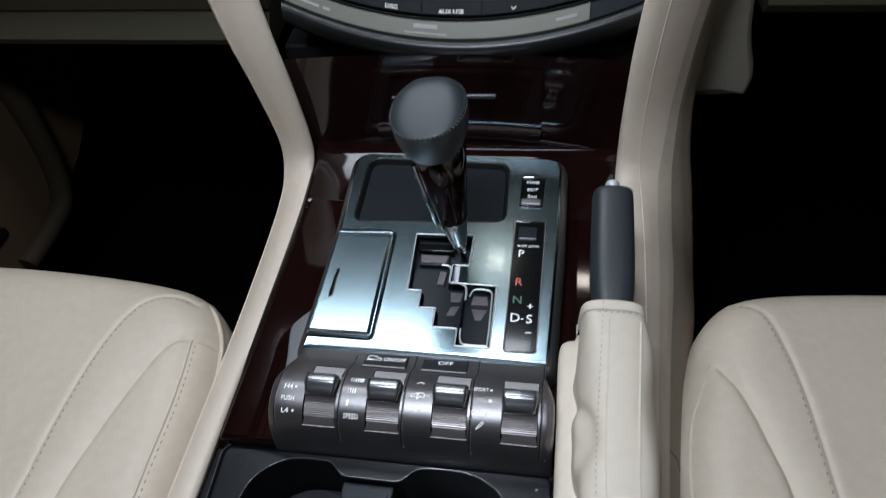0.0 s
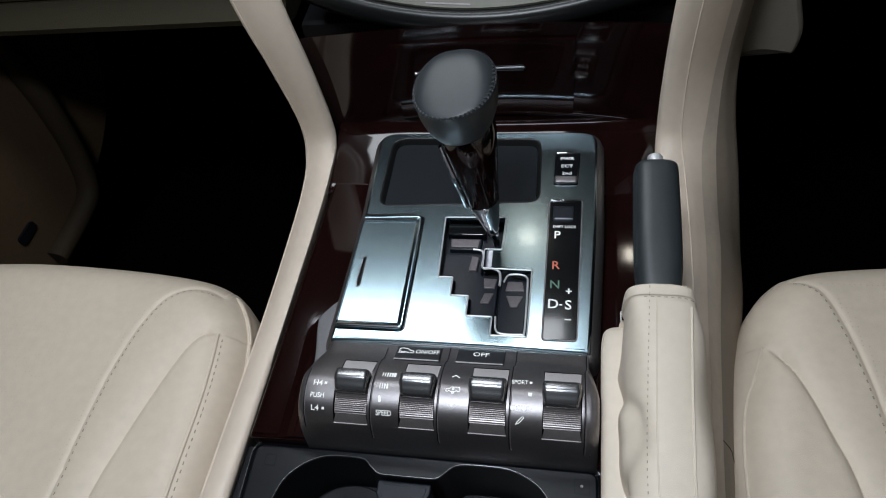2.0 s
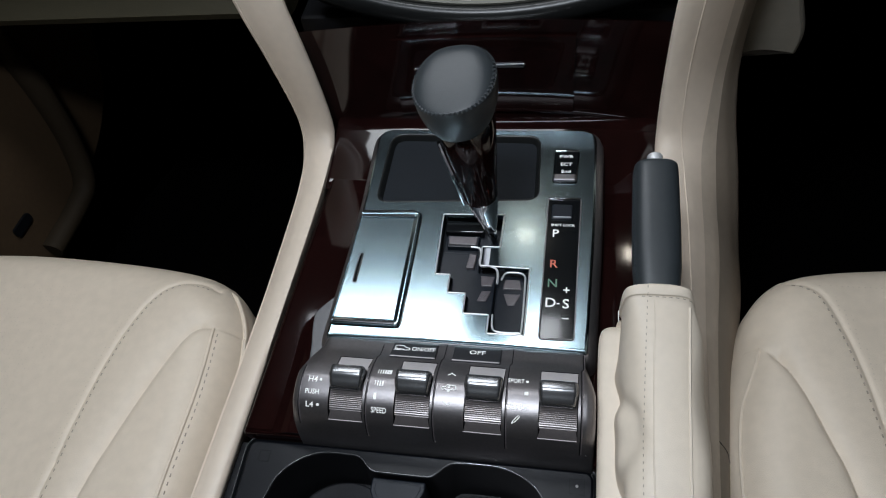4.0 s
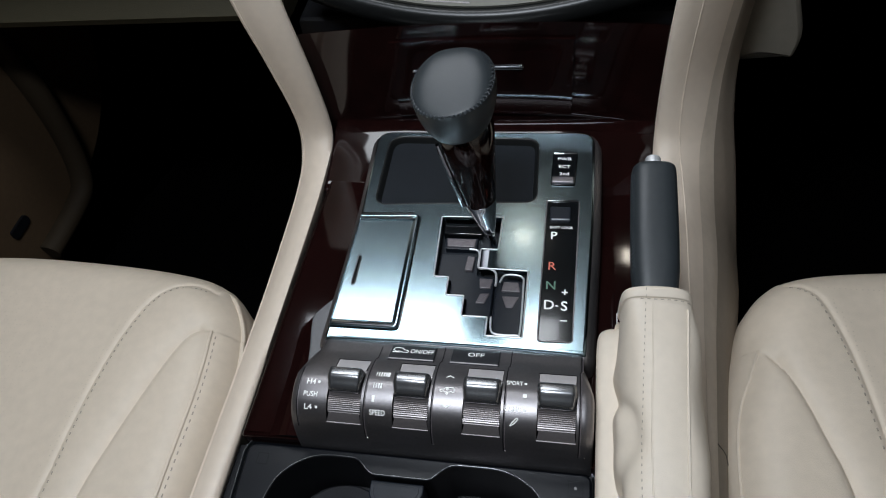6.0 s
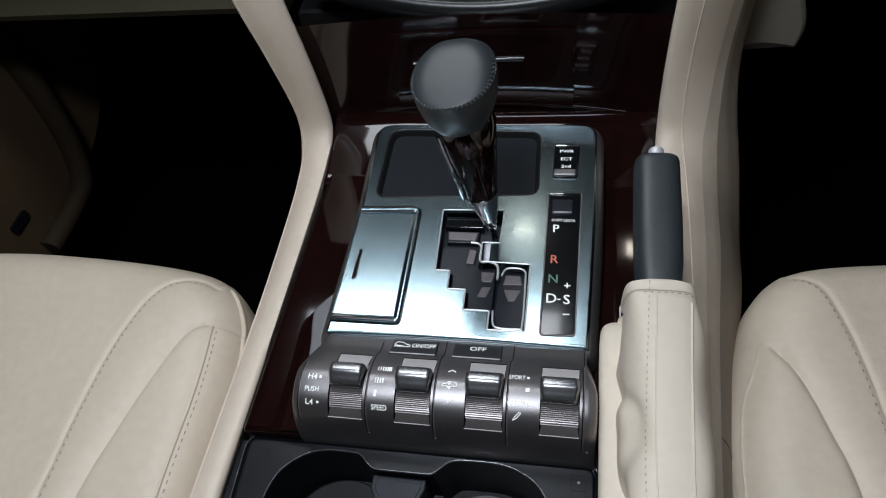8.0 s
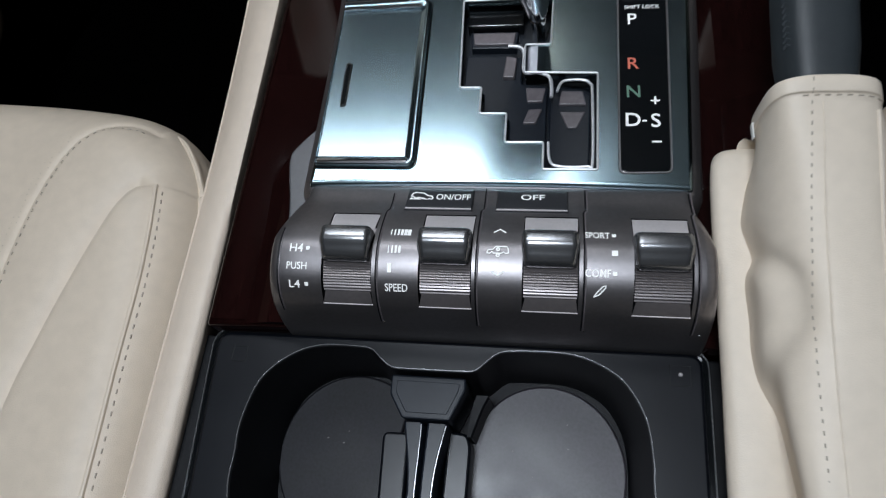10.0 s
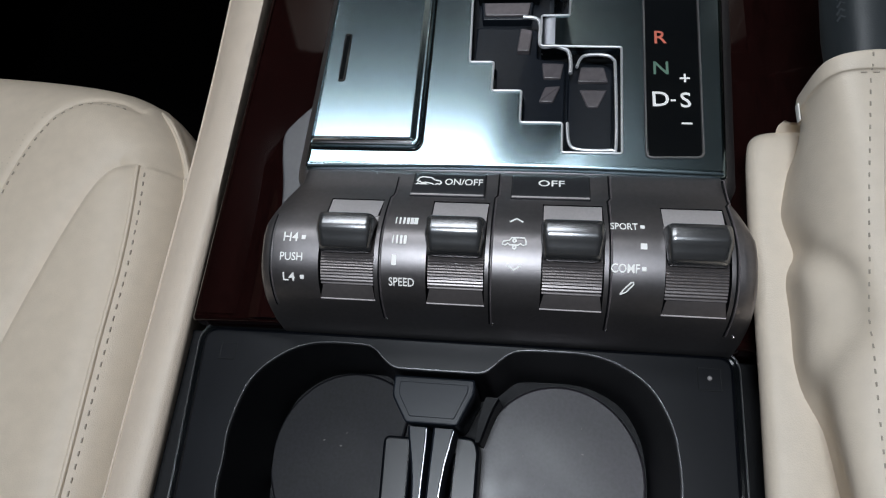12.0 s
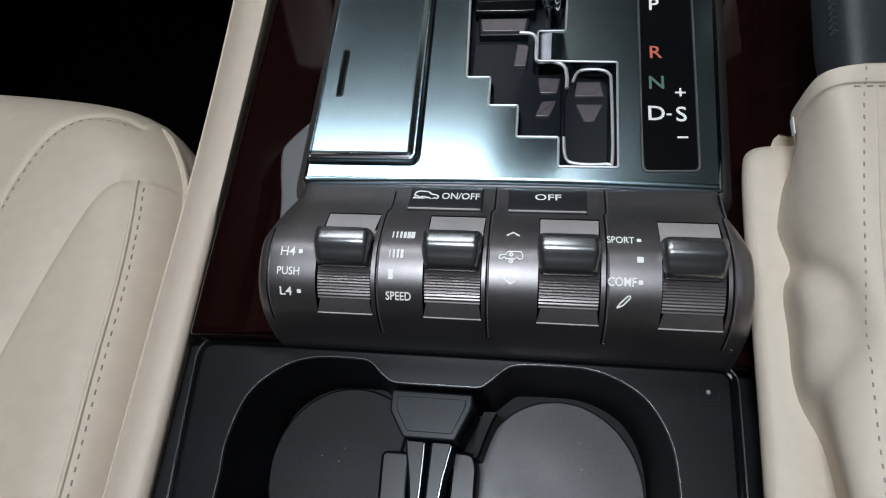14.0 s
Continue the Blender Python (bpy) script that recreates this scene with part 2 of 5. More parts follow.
def round_poly(pts, radii, n=5):
    """A polygon (x, y) with rounded corners."""
    out = []
    m = len(pts)
    for i in range(m):
        a, b, c = Vector(pts[i - 1]), Vector(pts[i]), Vector(pts[(i + 1) % m])
        r = radii[i] if isinstance(radii, (list, tuple)) else radii
        r = min(r, 0.45 * (a - b).length, 0.45 * (c - b).length)
        if r <= 0:
            out.append(b.copy())
            continue
        p, q = b + (a - b).normalized() * r, b + (c - b).normalized() * r
        for k in range(n + 1):
            t = k / n
            out.append(p * (1 - t) ** 2 + b * 2 * t * (1 - t) + q * t * t)
    return out


def offset_poly(pts, d):
    """The polygon moved outwards by d."""
    area = sum(a[0] * b[1] - b[0] * a[1] for a, b in zip(pts, pts[1:] + pts[:1]))
    s = 1 if area > 0 else -1
    out = []
    m = len(pts)
    for i in range(m):
        a, b, c = Vector(pts[i - 1]), Vector(pts[i]), Vector(pts[(i + 1) % m])
        e, f = (b - a).normalized(), (c - b).normalized()
        n1, n2 = Vector((e.y, -e.x)) * s, Vector((f.y, -f.x)) * s
        h = n1 + n2
        h = h.normalized() if h.length > 1e-6 else n1
        out.append(b + h * d / max(0.4, h.dot(n1)))
    return out


def plate(bm, outer, z1, z0, holes=(), bevel=0.0, hole_depth=None, steps=3):
    """A flat plate with a rounded rim and openings through it."""
    edges = []
    inner = offset_poly(outer, -bevel - 0.0008) if bevel else outer
    for loop in (inner, *holes):
        vs = [bm.verts.new((p[0], p[1], z1)) for p in loop]
        edges += [bm.edges.new((vs[i], vs[(i + 1) % len(vs)])) for i in range(len(vs))]
    bmesh.ops.triangle_fill(bm, use_beauty=True, use_dissolve=False, edges=edges)
    rim = []
    if bevel:
        rim.append([(p[0], p[1], z1) for p in inner])
        for k in range(steps + 1):
            a = math.pi / 2 * k / steps
            rim.append([(p[0], p[1], z1 - bevel * (1 - math.cos(a))) for p in offset_poly(outer, -bevel * (1 - math.sin(a)))])
    else:
        rim.append([(p[0], p[1], z1) for p in outer])
    rim.append([(p[0], p[1], z0) for p in outer])
    loft(bm, rim, True, False)
    for h in holes:
        loft(bm, [[(p[0], p[1], z1) for p in h], [(p[0], p[1], hole_depth if hole_depth is not None else z0) for p in h]], True, False)
    return bm


def slab(bm, poly, z0, z1, bevel=0.0):
    """A filled prism on an outline (x, y) with a rounded upper rim."""
    rings = [[(p[0], p[1], z0) for p in poly]]
    if bevel:
        for k in range(4):
            a = math.pi / 2 * k / 3
            rings.append([(p[0], p[1], z1 - bevel * (1 - math.sin(a))) for p in offset_poly(poly, -bevel * (1 - math.cos(a)))])
    else:
        rings.append([(p[0], p[1], z1) for p in poly])
    return loft(bm, rings)


def rect(x0, x1, y0, y1):
    return [(x0, y0), (x1, y0), (x1, y1), (x0, y1)]


def print_mesh(name, text, height, place, u, v, mat, parent, align="CENTER", wide=1.0):
    """Flat lettering whose line runs along u and whose letters stand along v."""
    cu = bpy.data.curves.new(name, "FONT")
    cu.body, cu.size, cu.align_x, cu.align_y = text, height / 0.69, align, "CENTER"
    cu.resolution_u = 3
    cu.offset = height * 0.016
    ob = new(name, cu)
    bpy.context.view_layer.update()
    me = bpy.data.meshes.new_from_object(ob.evaluated_get(bpy.context.evaluated_depsgraph_get()))
    bpy.data.objects.remove(ob)
    bpy.data.curves.remove(cu)
    u, v = Vector(u).normalized(), Vector(v).normalized()
    w = u.cross(v)
    m = Matrix((u * wide, v, w)).transposed().to_4x4()
    bm = bmesh.new()
    bm.from_mesh(me)
    bpy.data.meshes.remove(me)
    bmesh.ops.transform(bm, verts=bm.verts, matrix=Matrix.Translation(Vector(place) + w * 0.0004) @ m)
    ob = obj(name, bm, mat, ORIGIN[parent], Matrix())
    ob.parent = parent
    ORIGIN[ob] = ORIGIN[parent]
    return ob


def ribbon(bm, pts, width, place, u, v, closed=False):
    """A flat printed line through points (a, b) of the plane u, v."""
    u, v = Vector(u).normalized(), Vector(v).normalized()
    w = u.cross(v)
    pts = [Vector((p[0], p[1])) for p in pts]
    n = len(pts)
    left, right = [], []
    for i, p in enumerate(pts):
        a = pts[(i - 1) % n] if closed or i else pts[0]
        b = pts[(i + 1) % n] if closed or i < n - 1 else pts[-1]
        d = (b - a).normalized()
        s = Vector((-d.y, d.x)) * width / 2
        for q, row in ((p + s, left), (p - s, right)):
            row.append(bm.verts.new(Vector(place) + u * q.x + v * q.y + w * 0.0004))
    for i in range(n if closed else n - 1):
        j = (i + 1) % n
        bm.faces.new((right[i], right[j], left[j], left[i]))
    return bm


def patch(bm, a0, a1, b0, b1, place, u, v, lean=0.0):
    """A flat printed block in the plane u, v."""
    u, v = Vector(u).normalized(), Vector(v).normalized()
    w = u.cross(v)
    bm.faces.new([bm.verts.new(Vector(place) + u * (a + lean * b) + v * b + w * 0.0004) for a, b in ((a0, b0), (a1, b0), (a1, b1), (a0, b1))])
    return bm


def near_line(x, y, line):
    """Distance in plan from arrays of points to a line of points."""
    best = np.full(x.shape, 9.0)
    for a, b in zip(line, line[1:]):
        ax, ay, bx, by = a[0], a[1], b[0], b[1]
        dx, dy = bx - ax, by - ay
        t = np.clip(((x - ax) * dx + (y - ay) * dy) / (dx * dx + dy * dy + 1e-12), 0, 1)
        best = np.minimum(best, np.hypot(x - ax - t * dx, y - ay - t * dy))
    return best


X, Y = (1, 0, 0), (0, 1, 0)

# ---- the cabin's shell (level, in the world's frame) ----


def shell(name, bm, mats, label, category):
    ob = obj(name, bm, mats, (0, 0, 0), Matrix())
    return tagged(ob, label, category, kind="structure")


FLOOR = -0.43
bm = fresh()
box(bm, -0.86, 0.86, -1.5, 1.2, FLOOR - 0.04, FLOOR)
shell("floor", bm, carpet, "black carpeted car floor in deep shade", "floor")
bm = fresh()
box(bm, -0.86, 0.86, -1.5, 0.52, ROOF, ROOF + 0.03)
shell("ceiling", bm, headliner_cloth, "greige fabric headliner above the front seats", "ceiling")
bm = fresh()
box(bm, -0.90, -0.86, -1.5, 1.2, FLOOR - 0.04, ROOF + 0.03)
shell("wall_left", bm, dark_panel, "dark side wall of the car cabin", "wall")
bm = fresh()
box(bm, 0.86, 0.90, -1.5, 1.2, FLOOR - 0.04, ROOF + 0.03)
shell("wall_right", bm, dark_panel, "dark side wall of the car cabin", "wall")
bm = fresh()
box(bm, -0.86, 0.86, -1.54, -1.5, FLOOR, ROOF)
shell("wall_rear", bm, rear_cloth, "beige rear wall of the car cabin", "wall")
bm = fresh()
box(bm, -0.86, 0.86, 1.2, 1.24, FLOOR, 0.30)
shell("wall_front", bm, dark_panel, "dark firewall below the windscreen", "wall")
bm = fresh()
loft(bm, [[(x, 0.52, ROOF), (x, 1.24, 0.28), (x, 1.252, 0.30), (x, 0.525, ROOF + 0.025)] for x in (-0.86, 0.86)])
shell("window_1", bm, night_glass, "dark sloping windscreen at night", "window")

# out of view: added to stop the lamps from lighting the footwells
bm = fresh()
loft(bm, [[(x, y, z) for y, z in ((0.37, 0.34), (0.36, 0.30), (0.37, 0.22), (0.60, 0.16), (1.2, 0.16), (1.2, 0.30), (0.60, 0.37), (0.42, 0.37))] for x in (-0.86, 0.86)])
shell("unseen_dashboard", bm, dark_panel, "unseen dark upper dashboard that keeps lamp light from the footwells", "dashboard")

# lamps in the headliner
def ceiling_lamp(name, x, y, sx, sy, depth, label):
    o = BASE.inverted() @ Vector((x, y, ROOF))
    t = thing(name, o, label, "lamp")
    t.matrix_basis = Matrix.Translation((x, y, ROOF))
    ORIGIN[t] = Vector((x, y, ROOF))
    bm = fresh()
    outer = round_poly(rect(x - sx / 2 - 0.012, x + sx / 2 + 0.012, y - sy / 2 - 0.012, y + sy / 2 + 0.012), 0.01)
    hole = round_poly(rect(x - sx / 2, x + sx / 2, y - sy / 2, y + sy / 2), 0.006)
    plate(bm, outer, ROOF - depth, ROOF, [hole])
    part("housing", bm, headliner_cloth, t, "greige lamp housing")
    bm = fresh()
    slab(bm, hole, ROOF - 0.002, ROOF - depth + 0.004)
    part("lens", bm, lens, t, "glowing warm white lens")
    return t


ceiling_lamp("dome_lamp", DOME[0], DOME[1], *DOME_SIZE, 0.018, "long lit dome lamp in the headliner")
for rx, ry, share, wide, deep in REAR:
    ceiling_lamp("dome_lamp", rx, ry, wide, deep, 0.018, "lit rectangular dome lamp in the headliner")
for mx, my in MAPS:
    ceiling_lamp("map_lamp", mx, my, 0.035, 0.032, 0.028, "small lit map lamp in the headliner")

# ---- centre console: base and glossy wood deck ----
DECK = -0.024
console = thing("center_console", (0, 0.08, DECK), "centre console with dark glossy cherry wood trim", "console")
bm = fresh()
wood_outer = round_poly([(-0.1515, -0.071), (-0.10, -0.070), (0.10, -0.070), (0.114, -0.071), (0.170, 0.02), (0.170, 0.262), (-0.1465, 0.262)], 0.002)
plate(bm, wood_outer, DECK, DECK - 0.03, bevel=0.003)
part("wood_deck", bm, wood, console, "dark cherry wood deck with clear gloss coat")
bm = fresh()
box(bm, -0.15, 0.16, -0.45, 0.45, -0.36, -0.10)
part("body", bm, black, console, "black plastic console body")
for xa, xb in ((-0.170, -0.1435), (0.1015, 0.128)):
    bm = fresh()
    box(bm, xa, xb, -0.45, -0.0725, -0.060, -0.0400, 0.001)
    part("side_strip", bm, black, console, "black strip beside the cup holder")
# raised wood shoulder that runs along the switch bar and the panel's flank
bm = fresh()
loft(bm, [[(x + out, y, DECK - 0.0006 + (h + 0.0006) * k) for x, h in ((-0.132, -0.0006), (-0.128, 0.0002), (-0.124, 0.0010), (-0.120, 0.0022), (-0.117, 0.0034), (-0.1142, 0.0042), (-0.104, 0.0042), (-0.104, -0.0006))] for y, k, out in ((-0.069, 1, 0), (-0.045, 1, 0), (-0.028, 1, 0), (-0.012, 1, 0), (0.006, 0.9, -0.001), (0.020, 0.6, -0.003), (0.034, 0.15, -0.004))])
part("wood_shoulder", bm, wood, console, smooth=60)
# the deck sweeps up to the padded rail on the passenger's side
bm = fresh()
sweep = ((0.116, -0.0006), (0.122, 0.0001), (0.129, 0.0009), (0.136, 0.0020), (0.143, 0.0034), (0.150, 0.0050), (0.158, 0.0068))
loft(bm, [[*[(x, y, DECK + h) for x, h in sweep], (0.158, y, DECK - 0.004), (0.116, y, DECK - 0.004)] for y in np.linspace(0.030, 0.250, 9)])
part("deck_flank", bm, wood, console, smooth=60)
# ledge across the front of the deck
bm = fresh()
prof = [(0.176, DECK - 0.004), (0.180, DECK - 0.0008), (0.188, DECK + 0.0002), (0.196, DECK + 0.0013), (0.206, DECK + 0.0032), (0.216, DECK + 0.0054), (0.226, DECK + 0.0078), (0.234, DECK + 0.0098), (0.240, DECK + 0.0117), (0.246, DECK + 0.0135), (0.255, DECK + 0.0155), (0.262, DECK + 0.014), (0.266, DECK + 0.006), (0.266, DECK - 0.02)]
loft(bm, [[(x, y + 0.004 * (x / 0.15) ** 2 - 0.004, z) for y, z in prof] for x in np.linspace(-0.152, 0.158, 25)], True, True)
part("front_ledge", bm, wood, console, "rounded cherry wood ledge", smooth=60)
# wood fascia that climbs to the dashboard, with a lidded compartment
FY, FZ, TY, TZ = 0.266, -0.012, 0.278, 0.076


def fascia(x, s, out=0.0):
    """A point of the sloping fascia: s runs from its foot (0) to its head (1)."""
    n = Vector((0, -(TZ - FZ), (TY - FY))).normalized()
    bow = 0.002 * math.sin(math.pi * s) - 0.012 * (x / 0.16) ** 2
    return Vector((x, FY + (TY - FY) * s, FZ + (TZ - FZ) * s)) + n * (out - bow)


bm = fresh()
rows = [[fascia(x, s) for x in np.linspace(-0.180, 0.17, 37)] for s in np.linspace(-0.15, 1.1, 25)]
rows = rows + [[p + Vector((0, 0.02, -0.012)) for p in r] for r in reversed(rows)]
loft(bm, rows + [rows[0]], False, False)
part("fascia", bm, wood, console, "glossy cherry wood fascia below the dashboard", smooth=60)
bm = fresh()
lid_rows = []
for s in np.linspace(0.06, 0.94, 9):
    lid_rows.append([fascia(x, s, 0.0035) for x in np.linspace(-0.086, 0.082, 15)])
loft(bm, lid_rows, False, False)
loft(bm, [[fascia(x, 0.06, o) for x in np.linspace(-0.086, 0.082, 15)] for o in (-0.002, 0.0035)], False, False)
loft(bm, [[fascia(x, 0.94, o) for x in np.linspace(-0.086, 0.082, 15)] for o in (-0.002, 0.0035)], False, False)
for xe in (-0.086, 0.082):
    loft(bm, [[fascia(xe, s, o) for s in np.linspace(0.06, 0.94, 9)] for o in (-0.002, 0.0035)], False, False)
lid = part("compartment_lid", bm, wood, console, "closed cherry wood compartment lid", smooth=30)
bm = fresh()
tube(bm, [fascia(x, 0.62 + 0.02 * (x / 0.06), 0.0048) for x in np.linspace(-0.066, 0.036, 9)], 0.0009, 8)
part("handle", bm, lip_silver, lid, "thin chrome pull bar")
for x in (-0.066, 0.036):
    bm = fresh()
    bmesh.ops.create_uvsphere(bm, u_segments=12, v_segments=8, radius=0.0017, matrix=Matrix.Translation(fascia(x, 0.62 + 0.02 * (x / 0.06), 0.0048)))
    part("handle_end", bm, chrome, lid)
bm = fresh()
tube(bm, [fascia(x, 0.60, 0.0020) for x in np.linspace(-0.066, 0.036, 9)], 0.003, 8, flat=0.4)
part("finger_recess", bm, black, lid)
# ---- shift panel: brushed silver plate with its fittings ----
panel = thing("shift_panel", (0, 0.11, 0), "brushed silver gear selector panel set in cherry wood", "shift panel")
gate_poly = round_poly([(-0.0235, 0.1255), (0.0285, 0.1265), (0.0275, 0.0925), (0.0135, 0.0925), (0.0135, 0.0735), (0.053, 0.0725), (0.0525, 0.0125), (0.025, 0.0125), (0.025, 0.0285), (0.005, 0.0285), (0.005, 0.0465), (-0.0095, 0.0465), (-0.0095, 0.0635), (-0.0215, 0.0635)], 0.0012, 3)
plate_hole = round_poly([(-0.0235, 0.1255), (0.0285, 0.1265), (0.0275, 0.0925), (0.0205, 0.0925), (0.0205, 0.0735), (0.053, 0.0725), (0.0525, 0.0125), (0.025, 0.0125), (0.025, 0.0285), (0.005, 0.0285), (0.005, 0.0465), (-0.0095, 0.0465), (-0.0095, 0.0635), (-0.0215, 0.0635)], 0.0012, 3)
coin_poly = round_poly([(-0.086, 0.138), (0.055, 0.145), (0.0535, 0.221), (-0.087, 0.2235)], [0.011, 0.010, 0.012, 0.015], 6)
ind_poly = round_poly([(0.0633, 0.0105), (0.0885, 0.0112), (0.0915, 0.1465), (0.0645, 0.1465)], 0.003, 4)
ect_poly = round_poly([(0.0665, 0.1635), (0.0875, 0.1635), (0.0895, 0.2035), (0.0675, 0.2035)], 0.003, 4)
ash_poly = round_poly([(-0.0955, 0.0125), (-0.0415, 0.0125), (-0.0425, 0.1255), (-0.0945, 0.1235)], [0.0006, 0.005, 0.004, 0.0006], 4)
plate_poly = round_poly([(-0.0985, 0.0015), (-0.03, 0.0035), (0.03, 0.0035), (0.0985, 0.0015), (0.1035, 0.12), (0.1045, 0.231), (-0.1015, 0.231), (-0.0965, 0.12)], [0.002, 0.02, 0.02, 0.002, 0.03, 0.016, 0.016, 0.03], 6)
bm = fresh()
plate(bm, plate_poly, 0.0, -0.006, [plate_hole, coin_poly, ind_poly, ect_poly], bevel=0.0025, hole_depth=-0.006)
part("plate", bm, silver, panel, "brushed silver faceplate")
bm = fresh()
bez = offset_poly(plate_poly, 0.0005)
wide = offset_poly(plate_poly, 0.0065)
loft(bm, [[(p[0], p[1], -0.0025) for p in offset_poly(plate_poly, -0.001)], [(p[0], p[1], -0.003) for p in bez], [(p[0], p[1], -0.0065) for p in offset_poly(plate_poly, 0.0045)], [(p[0], p[1], -0.012) for p in wide], [(p[0], p[1], DECK - 0.004) for p in offset_poly(plate_poly, 0.0075)]], True, False)
part("bezel", bm, bar_plastic, panel, "dark grey surround", smooth=60)
# ashtray lid on the left half
bm = fresh()


def lid_ring(d, z):
    """The lid's outline drawn in by d on its three free sides."""
    r = max(0.0008, 0.005 - d)
    return [(p[0], p[1], z) for p in round_poly([(-0.0957, 0.0125 + d), (-0.0415 - d, 0.0125 + d), (-0.0425 - d, 0.1255 - d), (-0.0947, 0.1235 - d)], [0.0004, r, r, 0.0004], 5)]


loft(bm, [lid_ring(d, z) for d, z in ((0.0, 0.0004), (0.0, 0.0016), (0.0004, 0.0028), (0.0014, 0.0036), (0.0026, 0.0034), (0.0048, 0.0022), (0.0058, 0.0020))])
ash = part("ashtray_lid", bm, silver, panel, "closed brushed silver ashtray lid", smooth=50)
bm = fresh()
loft(bm, [[(p[0], p[1], 0.0004) for p in offset_poly(ash_poly, 0.0008)], [(p[0], p[1], 0.0006) for p in offset_poly(ash_poly, -0.0002)]], True, False)
part("shut_line", bm, gloss_black, ash)
for y, xe, dz in ((0.1195, -0.047, 0.0006), (0.1243, -0.047, 0.0006), (0.0147, -0.0455, 0.0)):
    bm = fresh()
    tube(bm, [(-0.0945, y - dz, 0.0033), (xe, y + dz, 0.0035)], 0.0011, 8)
    part("chrome_edge", bm, chrome, ash)
bm = fresh()
cap = round_poly(rect(-0.0875, -0.0847, 0.0505, 0.0795), 0.0014, 5)
slab(bm, cap, 0.0015, 0.00235)
notch = part("finger_notch", bm, gloss_black, ash, "small dark finger slot")
bm = fresh()
tube(bm, [(p[0], p[1], 0.0023) for p in cap], 0.0005, 6, closed=True)
part("rim", bm, chrome, notch)
# coin tray
bm = fresh()
slab(bm, offset_poly(coin_poly, 0.001), -0.012, -0.0058)
part("coin_mat", bm, pad_rubber, panel, "dark blue-grey rubber coin mat")
bm = fresh()
loft(bm, [[(p[0], p[1], z) for p in offset_poly(coin_poly, d)] for d, z in ((0.0012, 0.0002), (0.0004, 0.0005), (-0.0004, 0.0), (-0.0012, -0.0018), (-0.0030, -0.0058))], True, False)
part("coin_mat_rim", bm, lip_plastic, panel, "slim grey rim", smooth=70)
# selector gate
bm = fresh()
loft(bm, [[(x, y, z - drop) for x, z in ((0.0208, -0.0002), (0.0180, -0.0005), (0.0155, -0.0010), (0.0144, -0.0020), (0.0138, -0.0045), (0.0208, -0.0055))] for y, drop in ((0.0738, 0.0028), (0.0830, 0.0013), (0.0922, 0.0))])
part("gate_lip", bm, lip_silver, panel, "rolled silver lip beside the lever slot", smooth=60)
bm = fresh()
tube(bm, [(p[0], p[1], 0.0003) for p in gate_poly], 0.0006, 8, closed=True)
part("gate_trim", bm, satin_chrome, panel, "thin chrome gate edging")
bm = fresh()
loft(bm, [[(p[0], p[1], -0.001) for p in gate_poly], [(p[0], p[1], -0.020) for p in offset_poly(gate_poly, 0.001)]], True, False)
part("gate_wall", bm, gloss_black, panel)
bm = fresh()
slab(bm, offset_poly(gate_poly, 0.002), -0.026, -0.014)
part("gate_floor", bm, gate_plastic, panel, "dark plastic gate floor")
for poly, z, rr, mm in (
        ([(-0.021, 0.112), (0.012, 0.112), (0.012, 0.1235), (-0.021, 0.1235)], -0.006, 0.001, gloss_black),
        ([(-0.018, 0.098), (0.008, 0.098), (0.009, 0.110), (-0.019, 0.110)], -0.009, 0.001, gate_plastic),
        ([(-0.0205, 0.0648), (-0.0085, 0.0648), (-0.0085, 0.0478), (0.006, 0.0478), (0.006, 0.0298), (0.0262, 0.0298), (0.0262, 0.0700), (0.0120, 0.0712), (0.0120, 0.0900), (-0.0200, 0.0915)], -0.0072, 0.002, gate_plastic),
        ([(0.028, 0.017), (0.049, 0.017), (0.050, 0.066), (0.045, 0.0695), (0.034, 0.0695), (0.028, 0.064)], -0.009, 0.004, gate_plastic)):
    bm = fresh()
    slab(bm, round_poly(poly, rr, 4), -0.021, z, 0.0008)
    part("gate_block", bm, mm, panel)
for poly, z in (([(0.0015, 0.074), (0.008, 0.074), (0.009, 0.087), (0.003, 0.0885)], -0.0042),
                ([(0.0155, 0.0585), (0.024, 0.0585), (0.0255, 0.0675), (0.0145, 0.068)], -0.0060),
                ([(0.0135, 0.0445), (0.0205, 0.0445), (0.024, 0.054), (0.0165, 0.0535)], -0.0060),
                ([(0.0325, 0.0575), (0.0475, 0.0575), (0.0455, 0.0665), (0.034, 0.0665)], -0.0074),
                ([(0.0375, 0.043), (0.0425, 0.043), (0.047, 0.0535), (0.0335, 0.0535)], -0.0082),
                ([(-0.0165, 0.100), (0.0065, 0.100), (0.0075, 0.1085), (-0.0175, 0.1085)], -0.0078)):
    bm = fresh()
    slab(bm, round_poly(poly, 0.0008, 3), -0.012, z, 0.0006)
    part("gate_tongue", bm, gate_light, panel, "pale worn plastic tongue in the gate")
bm = fresh()
tube(bm, smooth_line([(0.004, 0.0925, -0.0008), (0.0105, 0.0915, -0.0008), (0.0130, 0.087, -0.0008), (0.0135, 0.0745, -0.0008), (0.021, 0.0740, -0.0008), (0.027, 0.0710, -0.0008), (0.0285, 0.0645, -0.0008), (0.0285, 0.0575, -0.0008)], 5), 0.0010, 8)
part("gate_spring", bm, satin_chrome, panel, "bent bright wire in the gate")
bm = fresh()
